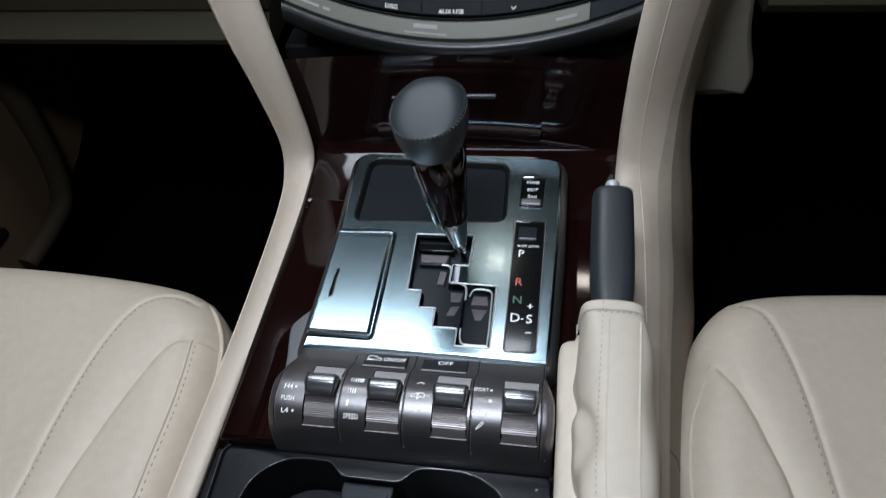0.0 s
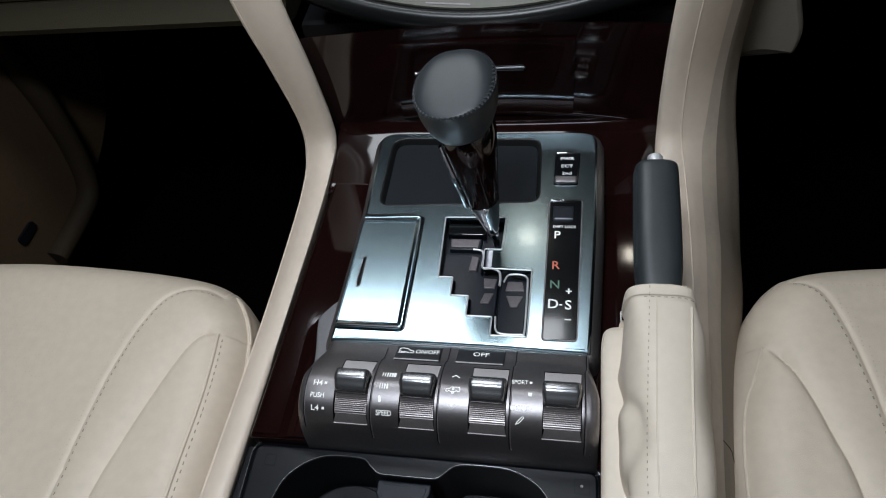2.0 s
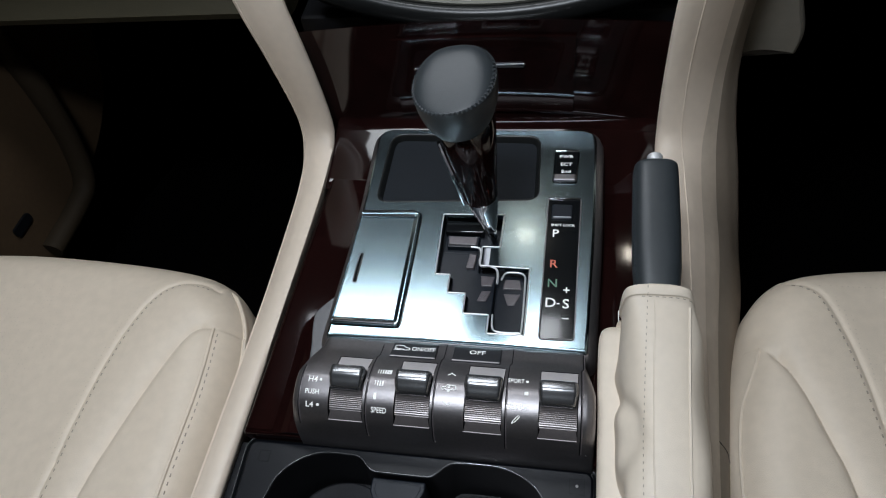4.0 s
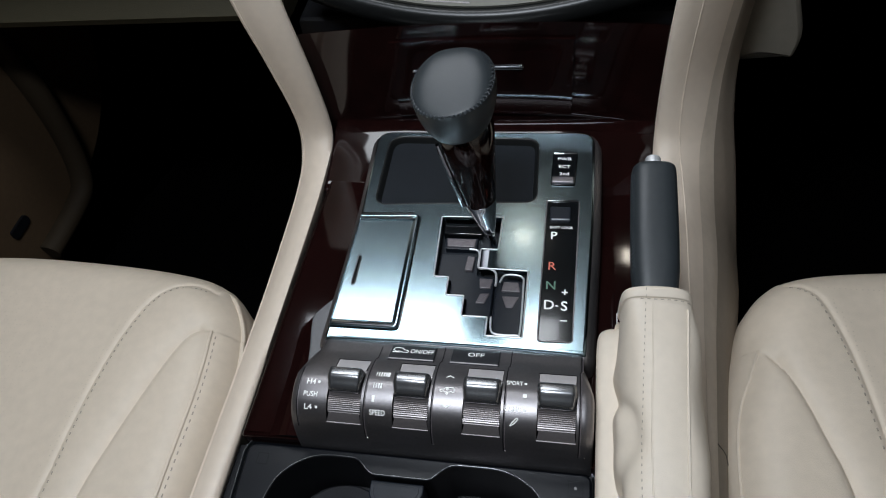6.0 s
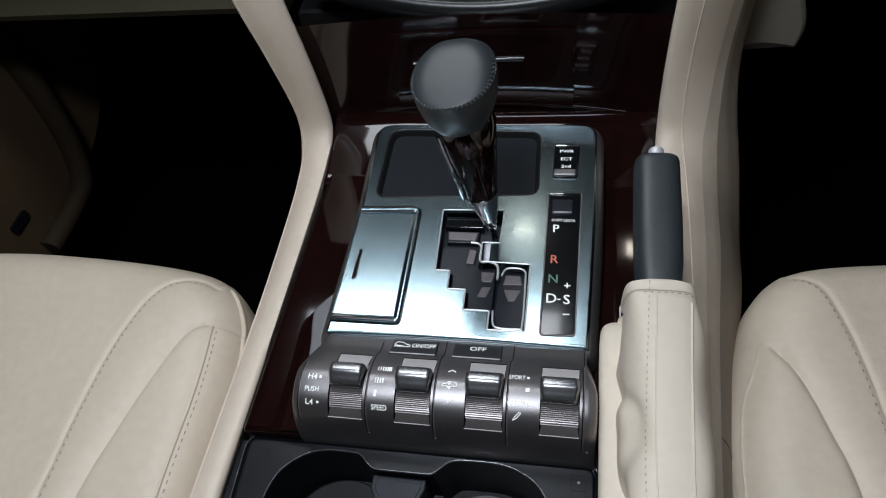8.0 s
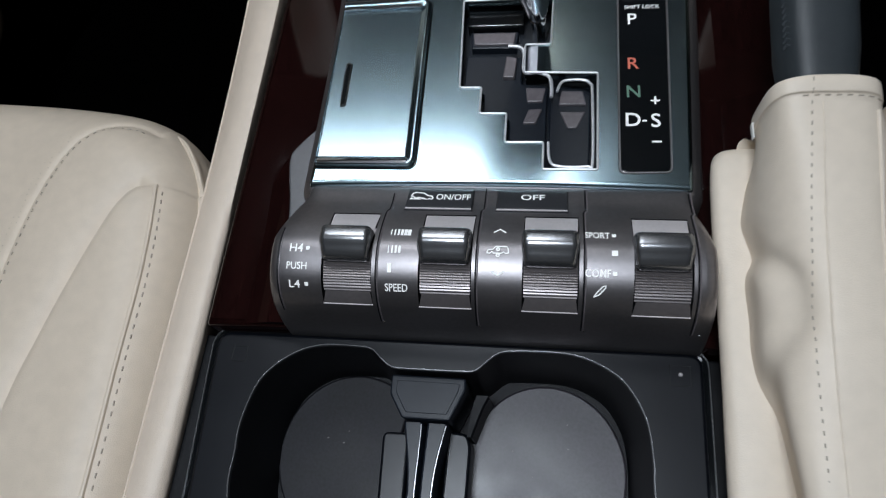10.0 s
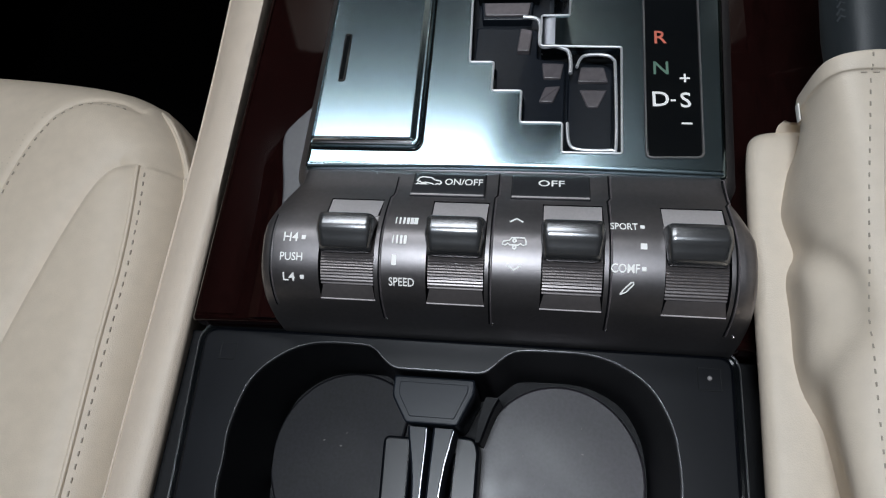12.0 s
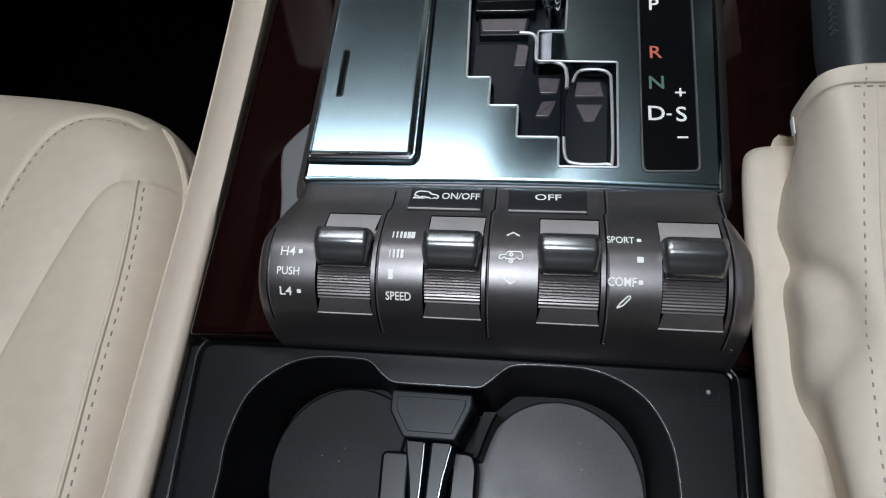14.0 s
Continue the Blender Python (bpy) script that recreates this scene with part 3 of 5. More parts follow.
tube(bm, smooth_line([(0.0315, 0.062, -0.0020), (0.0335, 0.0675, -0.0020), (0.037, 0.0695, -0.0020), (0.045, 0.0695, -0.0020), (0.0492, 0.067, -0.0020), (0.0502, 0.06, -0.0020), (0.0502, 0.019, -0.0020), (0.047, 0.0155, -0.0020), (0.033, 0.0155, -0.0020), (0.0285, 0.019, -0.0020), (0.0275, 0.03, -0.0020)], 5), 0.0008, 8)
part("gate_wire", bm, satin_chrome, panel)
# indicator strip
bm = fresh()
slab(bm, offset_poly(ind_poly, -0.0004), -0.005, 0.0006, 0.0006)
ind = part("gear_indicator", bm, gloss_black, panel, "gloss black gear indicator strip with printed letters")
bm = fresh()
tube(bm, [(p[0], p[1], 0.0003) for p in ind_poly], 0.0006, 6, closed=True)
part("edge", bm, satin, ind)
bm = fresh()
box(bm, 0.0655, 0.0905, 0.1448, 0.1462, 0.0002, 0.0018, 0.0005)
part("top_edge", bm, chrome, ind)
bm = fresh()
slab(bm, round_poly(rect(0.0675, 0.0845, 0.1225, 0.1385), 0.0015), 0.0, 0.0022, 0.0008)
part("shift_lock_cover", bm, gate_plastic, ind, "small grey shift lock cover")
bm = fresh()
box(bm, 0.0690, 0.0838, 0.1238, 0.1252, 0.0018, 0.0028, 0.0005)
part("lower_edge", bm, lip_silver, ind, "pale lower edge of the shift lock cover")
print_mesh("letters", "SHIFT LOCK", 0.0024, (0.0772, 0.1168, 0.0006), X, Y, white_ink, ind)
for ch, x, y, h, mm in (("P", 0.0715, 0.1080, 0.0074, white_ink), ("R", 0.0712, 0.0775, 0.0074, red_ink), ("N", 0.0712, 0.0592, 0.0074, green_ink), ("D", 0.0704, 0.0415, 0.0080, white_ink), ("S", 0.0818, 0.0410, 0.0080, white_ink)):
    print_mesh("letter", ch, h, (x, y, 0.0006), X, Y, mm, ind)
bm = fresh()
patch(bm, -0.0012, 0.0012, -0.0005, 0.0005, (0.0762, 0.0412, 0.0006), X, Y)
patch(bm, -0.0024, 0.0024, -0.0005, 0.0005, (0.0820, 0.0537, 0.0006), X, Y)
patch(bm, -0.0005, 0.0005, -0.0024, 0.0024, (0.0820, 0.0537, 0.0008), X, Y)
patch(bm, -0.0024, 0.0024, -0.0005, 0.0005, (0.0818, 0.0286, 0.0006), X, Y)
part("marks", bm, white_ink, ind)
# power mode rocker
bm = fresh()
slab(bm, offset_poly(ect_poly, -0.0004), -0.006, 0.0012, 0.0012)
ect = part("mode_switch", bm, gloss_black, panel, "black rocker switch with white lettering")
bm = fresh()
box(bm, 0.068, 0.0885, 0.2008, 0.2028, 0.0006, 0.0022, 0.0006)
part("top_edge", bm, chrome, ect)
bm = fresh()
slab(bm, round_poly(rect(0.0672, 0.0868, 0.1648, 0.1728), 0.002), 0.0, 0.0034, 0.0016)
part("lower_rocker", bm, satin, ect, "grey rocker edge")
for s, y in (("PWR", 0.1945), ("ECT", 0.1852), ("2nd", 0.1765)):
    print_mesh("letters", s, 0.0034, (0.0778, y, 0.0012), X, Y, white_ink, ect, wide=1.15)

# ---- gear lever ----
lever = thing("gear_lever", (0.021, 0.105, -0.02), "gear lever with charcoal leather knob, wood neck and chrome collar", "gear lever")


def oval(c, rx, ry, tilt_x, tilt_y, n=28, power=2.0):
    """A ring round c, square to the lever."""
    out = []
    for k in range(n):
        a = 2 * math.pi * k / n
        ca, sa = math.cos(a), math.sin(a)
        px = rx * math.copysign(abs(ca) ** (2 / power), ca)
        py = ry * math.copysign(abs(sa) ** (2 / power), sa)
        out.append((c[0] + px, c[1] + py, c[2] + px * tilt_x + py * tilt_y))
    return out


KX, KY = 0.10, 0.05
bm = fresh()
loft(bm, [oval(c, rx, ry, KX, KY) for c, rx, ry in (((0.0215, 0.1045, -0.022), 0.0035, 0.0035), ((0.0205, 0.1045, 0.002), 0.0038, 0.004), ((0.0198, 0.1045, 0.009), 0.0048, 0.005))])
part("rod", bm, chrome, lever, "bright metal lever rod")
bm = fresh()
loft(bm, [oval(c, rx, ry, KX, KY - 0.12) for c, rx, ry in (((0.0198, 0.1045, 0.008), 0.0040, 0.0045), ((0.0192, 0.1045, 0.014), 0.0062, 0.0068), ((0.0175, 0.1045, 0.030), 0.0092, 0.0100), ((0.0160, 0.1045, 0.043), 0.0116, 0.0126), ((0.0152, 0.1045, 0.050), 0.0126, 0.0136))])
part("collar", bm, chrome, lever, "chrome collar", smooth=60)
bm = fresh()
loft(bm, [oval(c, rx, ry, KX, KY - 0.12 + 0.1 * k / 5) for k, (c, rx, ry) in enumerate((((0.0153, 0.1045, 0.0490), 0.0121, 0.0131), ((0.0148, 0.1048, 0.058), 0.0133, 0.0143), ((0.0132, 0.1055, 0.078), 0.0158, 0.0166), ((0.0116, 0.1062, 0.100), 0.0186, 0.0190), ((0.0105, 0.1070, 0.118), 0.0200, 0.0205), ((0.0100, 0.1075, 0.126), 0.0190, 0.0195)))])
part("neck", bm, neck_wood, lever, "glossy dark cherry wood neck", smooth=60)
bm = fresh()
tube(bm, smooth_line([(0.0034, 0.0990, 0.047), (0.0012, 0.0980, 0.060), (-0.0030, 0.0975, 0.080), (-0.0072, 0.0975, 0.102), (-0.0088, 0.0975, 0.112)], 5), [0.0022] * 12 + [0.0018] * 5 + [0.0015] * 4, 8)
part("neck_strip", bm, chrome, lever, "chrome strip up the neck")


def knob_point(u, w, grow=0.0):
    """The knob's skin: u goes round it, w from its foot (-90) to its crown (90)."""
    cu, su, cw, sw = math.cos(u), math.sin(u), math.cos(w), math.sin(w)
    flat = lambda c, p: math.copysign(abs(c) ** p, c)
    low, top = max(0.0, -sw), max(0.0, sw)
    r = flat(cw, 0.74 if sw < 0 else 0.52)
    rx, ry, rz = 0.0276 + grow, 0.0300 + grow, (0.0225 if sw > 0 else 0.0400) + grow
    x = rx * r * flat(cu, 0.88 - 0.16 * top * max(0.0, su)) * (1 - 0.17 * low ** 1.3) * (1 - 0.10 * max(0.0, -su) * top)
    y = ry * r * flat(su, 0.92)
    z = rz * flat(sw, 0.85)
    # the crown is a flat face that slopes down towards the driver
    z -= 0.0095 * top ** 1.1 * (1 - y / ry)
    y -= 0.004 * sw
    return Vector((0.0062 + x - 0.002 * sw, 0.1085 + y, 0.1510 + z + 0.12 * x))


bm = fresh()
loft(bm, [[knob_point(2 * math.pi * k / 56, w) for k in range(56)] for w in np.linspace(-1.50, 1.54, 44)])
knob = part("knob", bm, dark_leather, lever, "charcoal leather knob with stitched crown", smooth=80)
# a band of slanting stitches where the crown meets the side
bm = fresh()
for k in range(58):
    a = 2 * math.pi * k / 58
    for w, dw, da in ((0.50, -0.115, 0.055), (0.27, 0.105, 0.055)):
        tube(bm, [knob_point(a, w, -0.0001), knob_point(a + da * 0.5, w + dw * 0.5, 0.0006), knob_point(a + da, w + dw, -0.0001)], 0.0007, 6)
part("stitching", bm, thread_dark, knob, "slanting charcoal stitches round the crown", kind="stuff")
bm = fresh()
tube(bm, [knob_point(2 * math.pi * k / 64, 0.385, -0.0003) for k in range(64)], 0.0006, 6, closed=True)
part("seam", bm, dark_leather, knob)

# ---- switch bar with four rocker wheels ----
bar = thing("switch_bar", (0, -0.035, 0), "dark satin grey bar of four drive-mode switches with white lettering", "switch panel")
PROF = smooth_line([(0.0035, -0.0040, 0), (0.0005, -0.0008, 0), (-0.010, 0.0030, 0), (-0.020, 0.0088, 0), (-0.030, 0.0135, 0), (-0.041, 0.0158, 0), (-0.0545, 0.0120, 0), (-0.0635, 0.0025, 0), (-0.0690, -0.012, 0), (-0.0712, -0.024, 0), (-0.0715, -0.036, 0)], 8)
PYS = np.array([p[0] for p in PROF])[::-1]
PZS = np.array([p[1] for p in PROF])[::-1]


def top_at(y):
    return float(np.interp(y, PYS, PZS))


def lie(y):
    """The way up the bar's skin at y."""
    d = 0.0015
    return Vector((0, 2 * d, top_at(y + d) - top_at(y - d))).normalized()


def on_bar(x, y, lift=0.0):
    v = lie(y)
    n = Vector((0, -v.z, v.y))
    return Vector((x, y, top_at(y))) + n * lift


WELLS = [(-0.0784, -0.0538), (-0.0312, -0.0062), (0.0172, 0.0428), (0.0668, 0.0924)]
W0, W1 = -0.0640, -0.0182


def half_width(y):
    return 0.0982 + 0.0075 * float(np.interp(y, [-0.034, -0.006], [1, 0])) ** 0.8


xs = sorted({-0.1, 0.0995, *[a for w in WELLS for a in w], -0.09, -0.065, -0.05, -0.02, 0.006, 0.03, 0.055, 0.08})
ys = sorted({W0, W1, *[float(p[0]) for p in PROF]}, reverse=True)
bm = fresh()
grid = {}
for j, y in enumerate(ys):
    h = half_width(y)
    line = [-h - 0.0006, -h + 0.0004, -h + 0.0022, *[max(-h + 0.004, min(h - 0.004, x)) for x in xs], h - 0.0022, h - 0.0004, h + 0.0006]
    drop = [0.010, 0.0032, 0.0007] + [0] * len(xs) + [0.0007, 0.0032, 0.010]
    for i, (x, d) in enumerate(zip(line, drop)):
        grid[i, j] = bm.verts.new(on_bar(x - 0.0022 if x > 0.097 else x, y) - Vector((0, 0, d)))
nx = len(xs) + 6
for j in range(len(ys) - 1):
    for i in range(nx - 1):
        cx = (grid[i, j].co.x + grid[i + 1, j].co.x) / 2
        cy = (ys[j] + ys[j + 1]) / 2
        if any(a < cx < b for a, b in WELLS) and W0 < cy < W1:
            continue
        bm.faces.new((grid[i, j], grid[i + 1, j], grid[i + 1, j + 1], grid[i, j + 1]))
for i in (0, nx - 1):
    for j in range(len(ys) - 1):
        a, b = grid[i, j], grid[i, j + 1]
        lo = [bm.verts.new((v.co.x, v.co.y, -0.040)) for v in (a, b)]
        bm.faces.new((a, b, lo[1], lo[0]))
part("housing", bm, bar_plastic, bar, "satin dark grey housing", smooth=50)

wing = [(-0.1005, -0.020), (-0.1005, 0.052), *[(p[0], p[1]) for p in smooth_line([(-0.1040, 0.0535, 0), (-0.1090, 0.0485, 0), (-0.1160, 0.0400, 0), (-0.1207, 0.0315, 0), (-0.1193, 0.0180, 0), (-0.1168, 0.0060, 0), (-0.1150, -0.0060, 0), (-0.1145, -0.0200, 0)], 4)]]
bm = fresh()
slab(bm, wing, DECK - 0.002, DECK + 0.0045, 0.0012)
part("wing", bm, wing_plastic, bar, "smooth grey wing beside the panel", smooth=30)

for wi, (x0, x1) in enumerate(WELLS):
    wy = [float(y) for y in np.linspace(W0, W1, 34)]
    bm = fresh()
    for xe in (x0, x1):
        loft(bm, [[on_bar(xe, y, 0.0) for y in wy], [on_bar(xe, y, -0.0045) for y in wy]], False, False)
    for ye in (W0, W1):
        loft(bm, [[on_bar(x0, ye, 0), on_bar(x1, ye, 0)], [on_bar(x0, ye, -0.0045), on_bar(x1, ye, -0.0045)]], False, False)
    loft(bm, [[on_bar(x0, y, -0.0042) for y in wy], [on_bar(x1, y, -0.0042) for y in wy]], False, False)
    wheel = part("switch_well", bm, black, bar, "recessed switch opening")
    # ribbed curtain, above and below the thumb piece
    bm = fresh()
    ribs = []
    n = 162
    for k in range(n + 1):
        y = -0.0600 + (0.0325) * k / n
        lift = -0.0016 + 0.0004 * (0.5 + 0.5 * math.cos(2 * math.pi * k / 6))
        ribs.append([on_bar(x0 + 0.0006, y, lift), on_bar(x1 - 0.0006, y, lift)])
    loft(bm, ribs, False, False)
    part("ribbed_curtain", bm, rib_plastic, wheel, "finely ribbed brown-grey curtain", smooth=20)
    bm = fresh()
    loft(bm, [[on_bar(x0 + 0.0015, -0.0601, -0.0012), on_bar(x1 - 0.001, -0.0601, -0.0012)], [on_bar(x0 + 0.0002, -0.0634, 0.0001), on_bar(x1 - 0.0002, -0.0634, 0.0001)], [on_bar(x0 - 0.0002, -0.0642, 0.0003), on_bar(x1 + 0.0002, -0.0642, 0.0003)]], False, False)
    part("lower_lip", bm, rib_plastic, wheel)
    bm = fresh()
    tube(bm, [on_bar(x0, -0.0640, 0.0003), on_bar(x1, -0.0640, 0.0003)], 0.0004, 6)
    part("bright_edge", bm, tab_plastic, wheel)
    bm = fresh()
    skew = 0.0010 if wi == 0 else 0.0004
    rows = []
    for y, l in ((-0.0290, -0.0018), (-0.0284, -0.0006), (-0.0190, -0.0002), (-0.0183, -0.0006)):
        rows.append([on_bar(x0 + 0.0004, y, l), on_bar(x1 - (skew if y < -0.025 else 0) - 0.0003, y, l)])
    loft(bm, rows, False, False)
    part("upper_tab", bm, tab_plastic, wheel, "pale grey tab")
    # thumb piece
    bm = fresh()
    xa, xb = x0 - 0.0006, x1 - 0.0002
    cut = [(-0.0316, -0.001), (-0.0318, 0.0058), (-0.0322, 0.0071), (-0.0331, 0.0077), (-0.0346, 0.00795), (-0.0362, 0.0081), (-0.0378, 0.00815), (-0.0390, 0.0080), (-0.0401, 0.0075), (-0.0414, 0.0065), (-0.0434, 0.0052), (-0.0458, 0.0038), (-0.0470, 0.0022), (-0.0474, -0.001)]
    up = lie(-0.0392)
    rings = []
    for x, k in ((xa, 0.55), (xa + 0.0006, 0.82), (xa + 0.0018, 0.97), (xa + 0.0035, 1.0), (xb - 0.0035, 1.0), (xb - 0.0018, 0.97), (xb - 0.0006, 0.82), (xb, 0.55)):
        ring = []
        for y, h in cut:
            yy = -0.0392 + (y + 0.0392) * (0.75 + 0.25 * k)
            slim = 1 - 0.10 * max(0.0, min(1.0, (-0.0405 - y) / 0.005))
            ring.append(on_bar((xa + xb) / 2 + (x - (xa + xb) / 2) * slim, -0.0392, 0) + up * (yy + 0.0392) + Vector((0, -up.z, up.y)) * (h * (k if h > 0 else 1)))
        rings.append(ring)
    loft(bm, rings)
    part("thumb_piece", bm, thumb, wheel, "rounded dark grey thumb piece", smooth=60)
# thin division lines over the bar
for x, ya, yb in ((-0.0508, -0.0030, -0.0685), (-0.0034, 0.0010, -0.0685), (0.0458, 0.0010, -0.0685), (0.0952, -0.0005, -0.0685), (-0.0995, -0.030, -0.0665)):
    bm = fresh()
    seq = [on_bar(x + (0.0012 if y > -0.015 else 0), float(y), 0.0001) for y in np.linspace(ya, yb, 40)]
    tube(bm, seq, 0.00035, 5)
    part("division_line", bm, gate_light, bar)
    bm = fresh()
    tube(bm, [p + Vector((-0.0008, 0, 0)) for p in seq], 0.0004, 5)
    part("division_groove", bm, black, bar)
for x in (-0.0505, -0.0030, 0.0462, 0.0985):
    bm = fresh()
    bmesh.ops.create_uvsphere(bm, u_segments=10, v_segments=6, radius=0.0007, matrix=Matrix.Translation(on_bar(x, -0.0686, 0)))
    part("pin", bm, chrome, bar)
# two push buttons by the panel
for x0, x1, lab in ((-0.0430, -0.0088, "black push button with off-road car mark"), (0.0028, 0.0380, "black push button")):
    bm = fresh()
    rows = []
    for y, l in ((-0.0154, -0.001), (-0.0152, 0.0016), (-0.0143, 0.0022), (-0.0030, 0.0014), (-0.0005, 0.0006), (0.0002, -0.001)):
        rows.append([on_bar(x0, y, min(l, 0.0004)), on_bar(x0 + 0.0006, y, l), on_bar(x1 - 0.0006, y, l), on_bar(x1, y, min(l, 0.0004))])
    loft(bm, rows, False, False)
    btn = part("push_button", bm, button_plastic, bar, lab, smooth=30)
    bm = fresh()
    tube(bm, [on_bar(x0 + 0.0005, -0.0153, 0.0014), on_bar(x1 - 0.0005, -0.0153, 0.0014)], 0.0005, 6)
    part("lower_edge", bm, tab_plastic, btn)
    v = lie(-0.007)
    if x0 < 0:
        print_mesh("letters", "ON/OFF", 0.0040, on_bar(-0.0190, -0.0074, 0.0020), X, v, white_ink, btn, wide=0.84)
        bm = fresh()
        o = on_bar(-0.0349, -0.0072, 0.0020)
        ribbon(bm, [(-0.0058, 0.0002), (-0.0050, 0.0022), (-0.0036, 0.0030), (0.0006, 0.0026), (0.0024, 0.0010), (0.0050, 0.0004), (0.0056, -0.0008), (0.0050, -0.0018), (0.0036, -0.0014), (0.0026, -0.0024), (0.0012, -0.0014), (-0.0020, -0.0006), (-0.0032, -0.0014), (-0.0044, -0.0002)], 0.0008, o, X, v, closed=True)
        ribbon(bm, [(-0.0066, -0.0032), (-0.0052, -0.0012), (-0.0042, -0.0022), (-0.0026, -0.0014), (-0.0006, -0.0026), (0.0012, -0.0034)], 0.0012, o, X, v)
        ribbon(bm, [(-0.0066, -0.0034), (0.0012, -0.0036)], 0.0006, o, X, v)
        part("car_mark", bm, white_ink, btn)
    else:
        print_mesh("letters", "OFF", 0.0038, on_bar(0.0207, -0.0068, 0.0020), X, v, white_ink, btn, wide=1.25)


def bar_text(s, h, x, y, wide=1.0):
    return print_mesh("letters", s, h, on_bar(x, y, 0.0), X, lie(y), white_ink, bar, wide=wide)


bar_text("H4", 0.0040, -0.0915, -0.0416)
bar_text("PUSH", 0.0034, -0.0905, -0.0500, 0.9)
bar_text("L4", 0.0038, -0.0918, -0.0577, 1.1)
bar_text("SPEED", 0.0038, -0.0415, -0.0578, 0.75)
bar_text("SPORT", 0.0036, 0.0508, -0.0305, 0.72)
bar_text("COMF", 0.0036, 0.0510, -0.0492, 0.8)
for x, y, s in ((-0.0857, -0.0414, 0.0009), (-0.0857, -0.0575, 0.0009), (0.0583, -0.0303, 0.0009), (0.0583, -0.0398, 0.0013), (0.0584, -0.0490, 0.0009)):
    bm = fresh()
    patch(bm, -s, s, -s, s, on_bar(x, y), X, lie(y))
    part("square_mark", bm, white_ink, bar)
bm = fresh()
for x, y, n, w in ((-0.0415, -0.0313, 6, 0.0092), (-0.0432, -0.0408, 4, 0.0060)):
    for k in range(n):
        t = 0.0004 + 0.00035 * k / 2
        a = -w / 2 + w * k / (n - 0.4)
        patch(bm, a, a + t * 1.3, -0.0019, 0.0019, on_bar(x, y), X, lie(y))
patch(bm, -0.0009, 0.0011, -0.0022, 0.0022, on_bar(-0.0450, -0.0496), X, lie(-0.0496))
part("speed_bars", bm, white_ink, bar)
bm = fresh()
ribbon(bm, [(-0.0028, -0.0010), (0, 0.0010), (0.0028, -0.0010)], 0.0008, on_bar(0.0062, -0.0290), X, lie(-0.029))
ribbon(bm, [(-0.0028, 0.0010), (0, -0.0010), (0.0028, 0.0010)], 0.0008, on_bar(0.0060, -0.0505), X, lie(-0.0505))
part("arrow_marks", bm, white_ink, bar)
bm = fresh()
o, v = on_bar(0.0058, -0.0402), lie(-0.0402)
ribbon(bm, [(-0.0050, -0.0006), (-0.0046, 0.0004), (-0.0022, 0.0008), (-0.0012, 0.0021), (0.0042, 0.0021), (0.0048, 0.0006), (0.0048, -0.0010), (0.0034, -0.0012), (0.0026, -0.0004), (0.0016, -0.0012), (-0.0020, -0.0012), (-0.0028, -0.0004), (-0.0038, -0.0014), (-0.0050, -0.0010)], 0.0006, o, X, v, closed=True)
for b in (0.0008, -0.0022):
    ribbon(bm, [(0.0007 * math.cos(a), b + 0.0007 * math.sin(a)) for a in np.linspace(0, 5.5, 8)], 0.0007, o, X, v, closed=True)
part("height_mark", bm, white_ink, bar)
bm = fresh()
o, v = on_bar(0.0524, -0.0562), lie(-0.0562)
ribbon(bm, [(-0.0030, -0.0028), (-0.0006, -0.0016), (0.0022, 0.0018), (0.0020, 0.0026), (0.0010, 0.0024), (-0.0018, -0.0008), (-0.0030, -0.0028)], 0.0006, o, X, v)
part("damper_mark", bm, white_ink, bar)

# ---- cup holder ----
TOP, CUP = -0.033, -0.086
cups = thing("cup_holder", (-0.02, -0.13, TOP), "black twin cup holder tray with worn rubber mats", "cup holder")
tray_poly = round_poly([(0.1050, -0.0715), (-0.1475, -0.0715), (-0.1410, -0.31), (0.1030, -0.31)], [0.007, 0.009, 0.007, 0.007], 6)
half = [(-0.1245, -0.1320), (-0.1245, -0.1180), (-0.1185, -0.0970), (-0.1050, -0.0835), (-0.0890, -0.0772), (-0.0680, -0.0765)]
half2 = [(0.0420, -0.0752), (0.0565, -0.0800), (0.0685, -0.0890), (0.0770, -0.1050), (0.0795, -0.1230), (0.0795, -0.1320)]
front = smooth_line([(a, b, 0) for a, b in (*half, (-0.0605, -0.0779), (-0.0548, -0.0828), (-0.0490, -0.0864), (-0.0400, -0.0869), (-0.0160, -0.0869), (-0.0070, -0.0864), (-0.0018, -0.0826), (0.0038, -0.0776), (0.0100, -0.0752), (0.0250, -0.0746), *half2)], 5)
front = [(p[0], p[1]) for p in front]
back = [(p[0], -0.268 - p[1]) for p in reversed(front[1:-1])]
mouth = front + back
bm = fresh()
plate(bm, tray_poly, TOP, TOP - 0.06, [mouth], bevel=0.0018)
deck = part("deck", bm, tray_plastic, cups, "dark textured plastic deck")
bm = fresh()
loft(bm, [[(p[0], p[1], z) for p in offset_poly(mouth, d)] for d, z in ((0.0009, TOP + 0.0001), (0.0002, TOP - 0.0003), (-0.0001, TOP - 0.0014))], True, False)
part("rim_edge", bm, thumb, deck, "thin shiny rim", smooth=80)
bm = fresh()
loft(bm, [[(p[0], p[1], TOP - 0.001) for p in mouth], [(p[0], p[1], TOP - 0.012) for p in offset_poly(mouth, -0.0008)], [(p[0], p[1], CUP - 0.004) for p in offset_poly(mouth, -0.0042)]], True, False)
part("well", bm, black, cups, "black cup well")
bm = fresh()
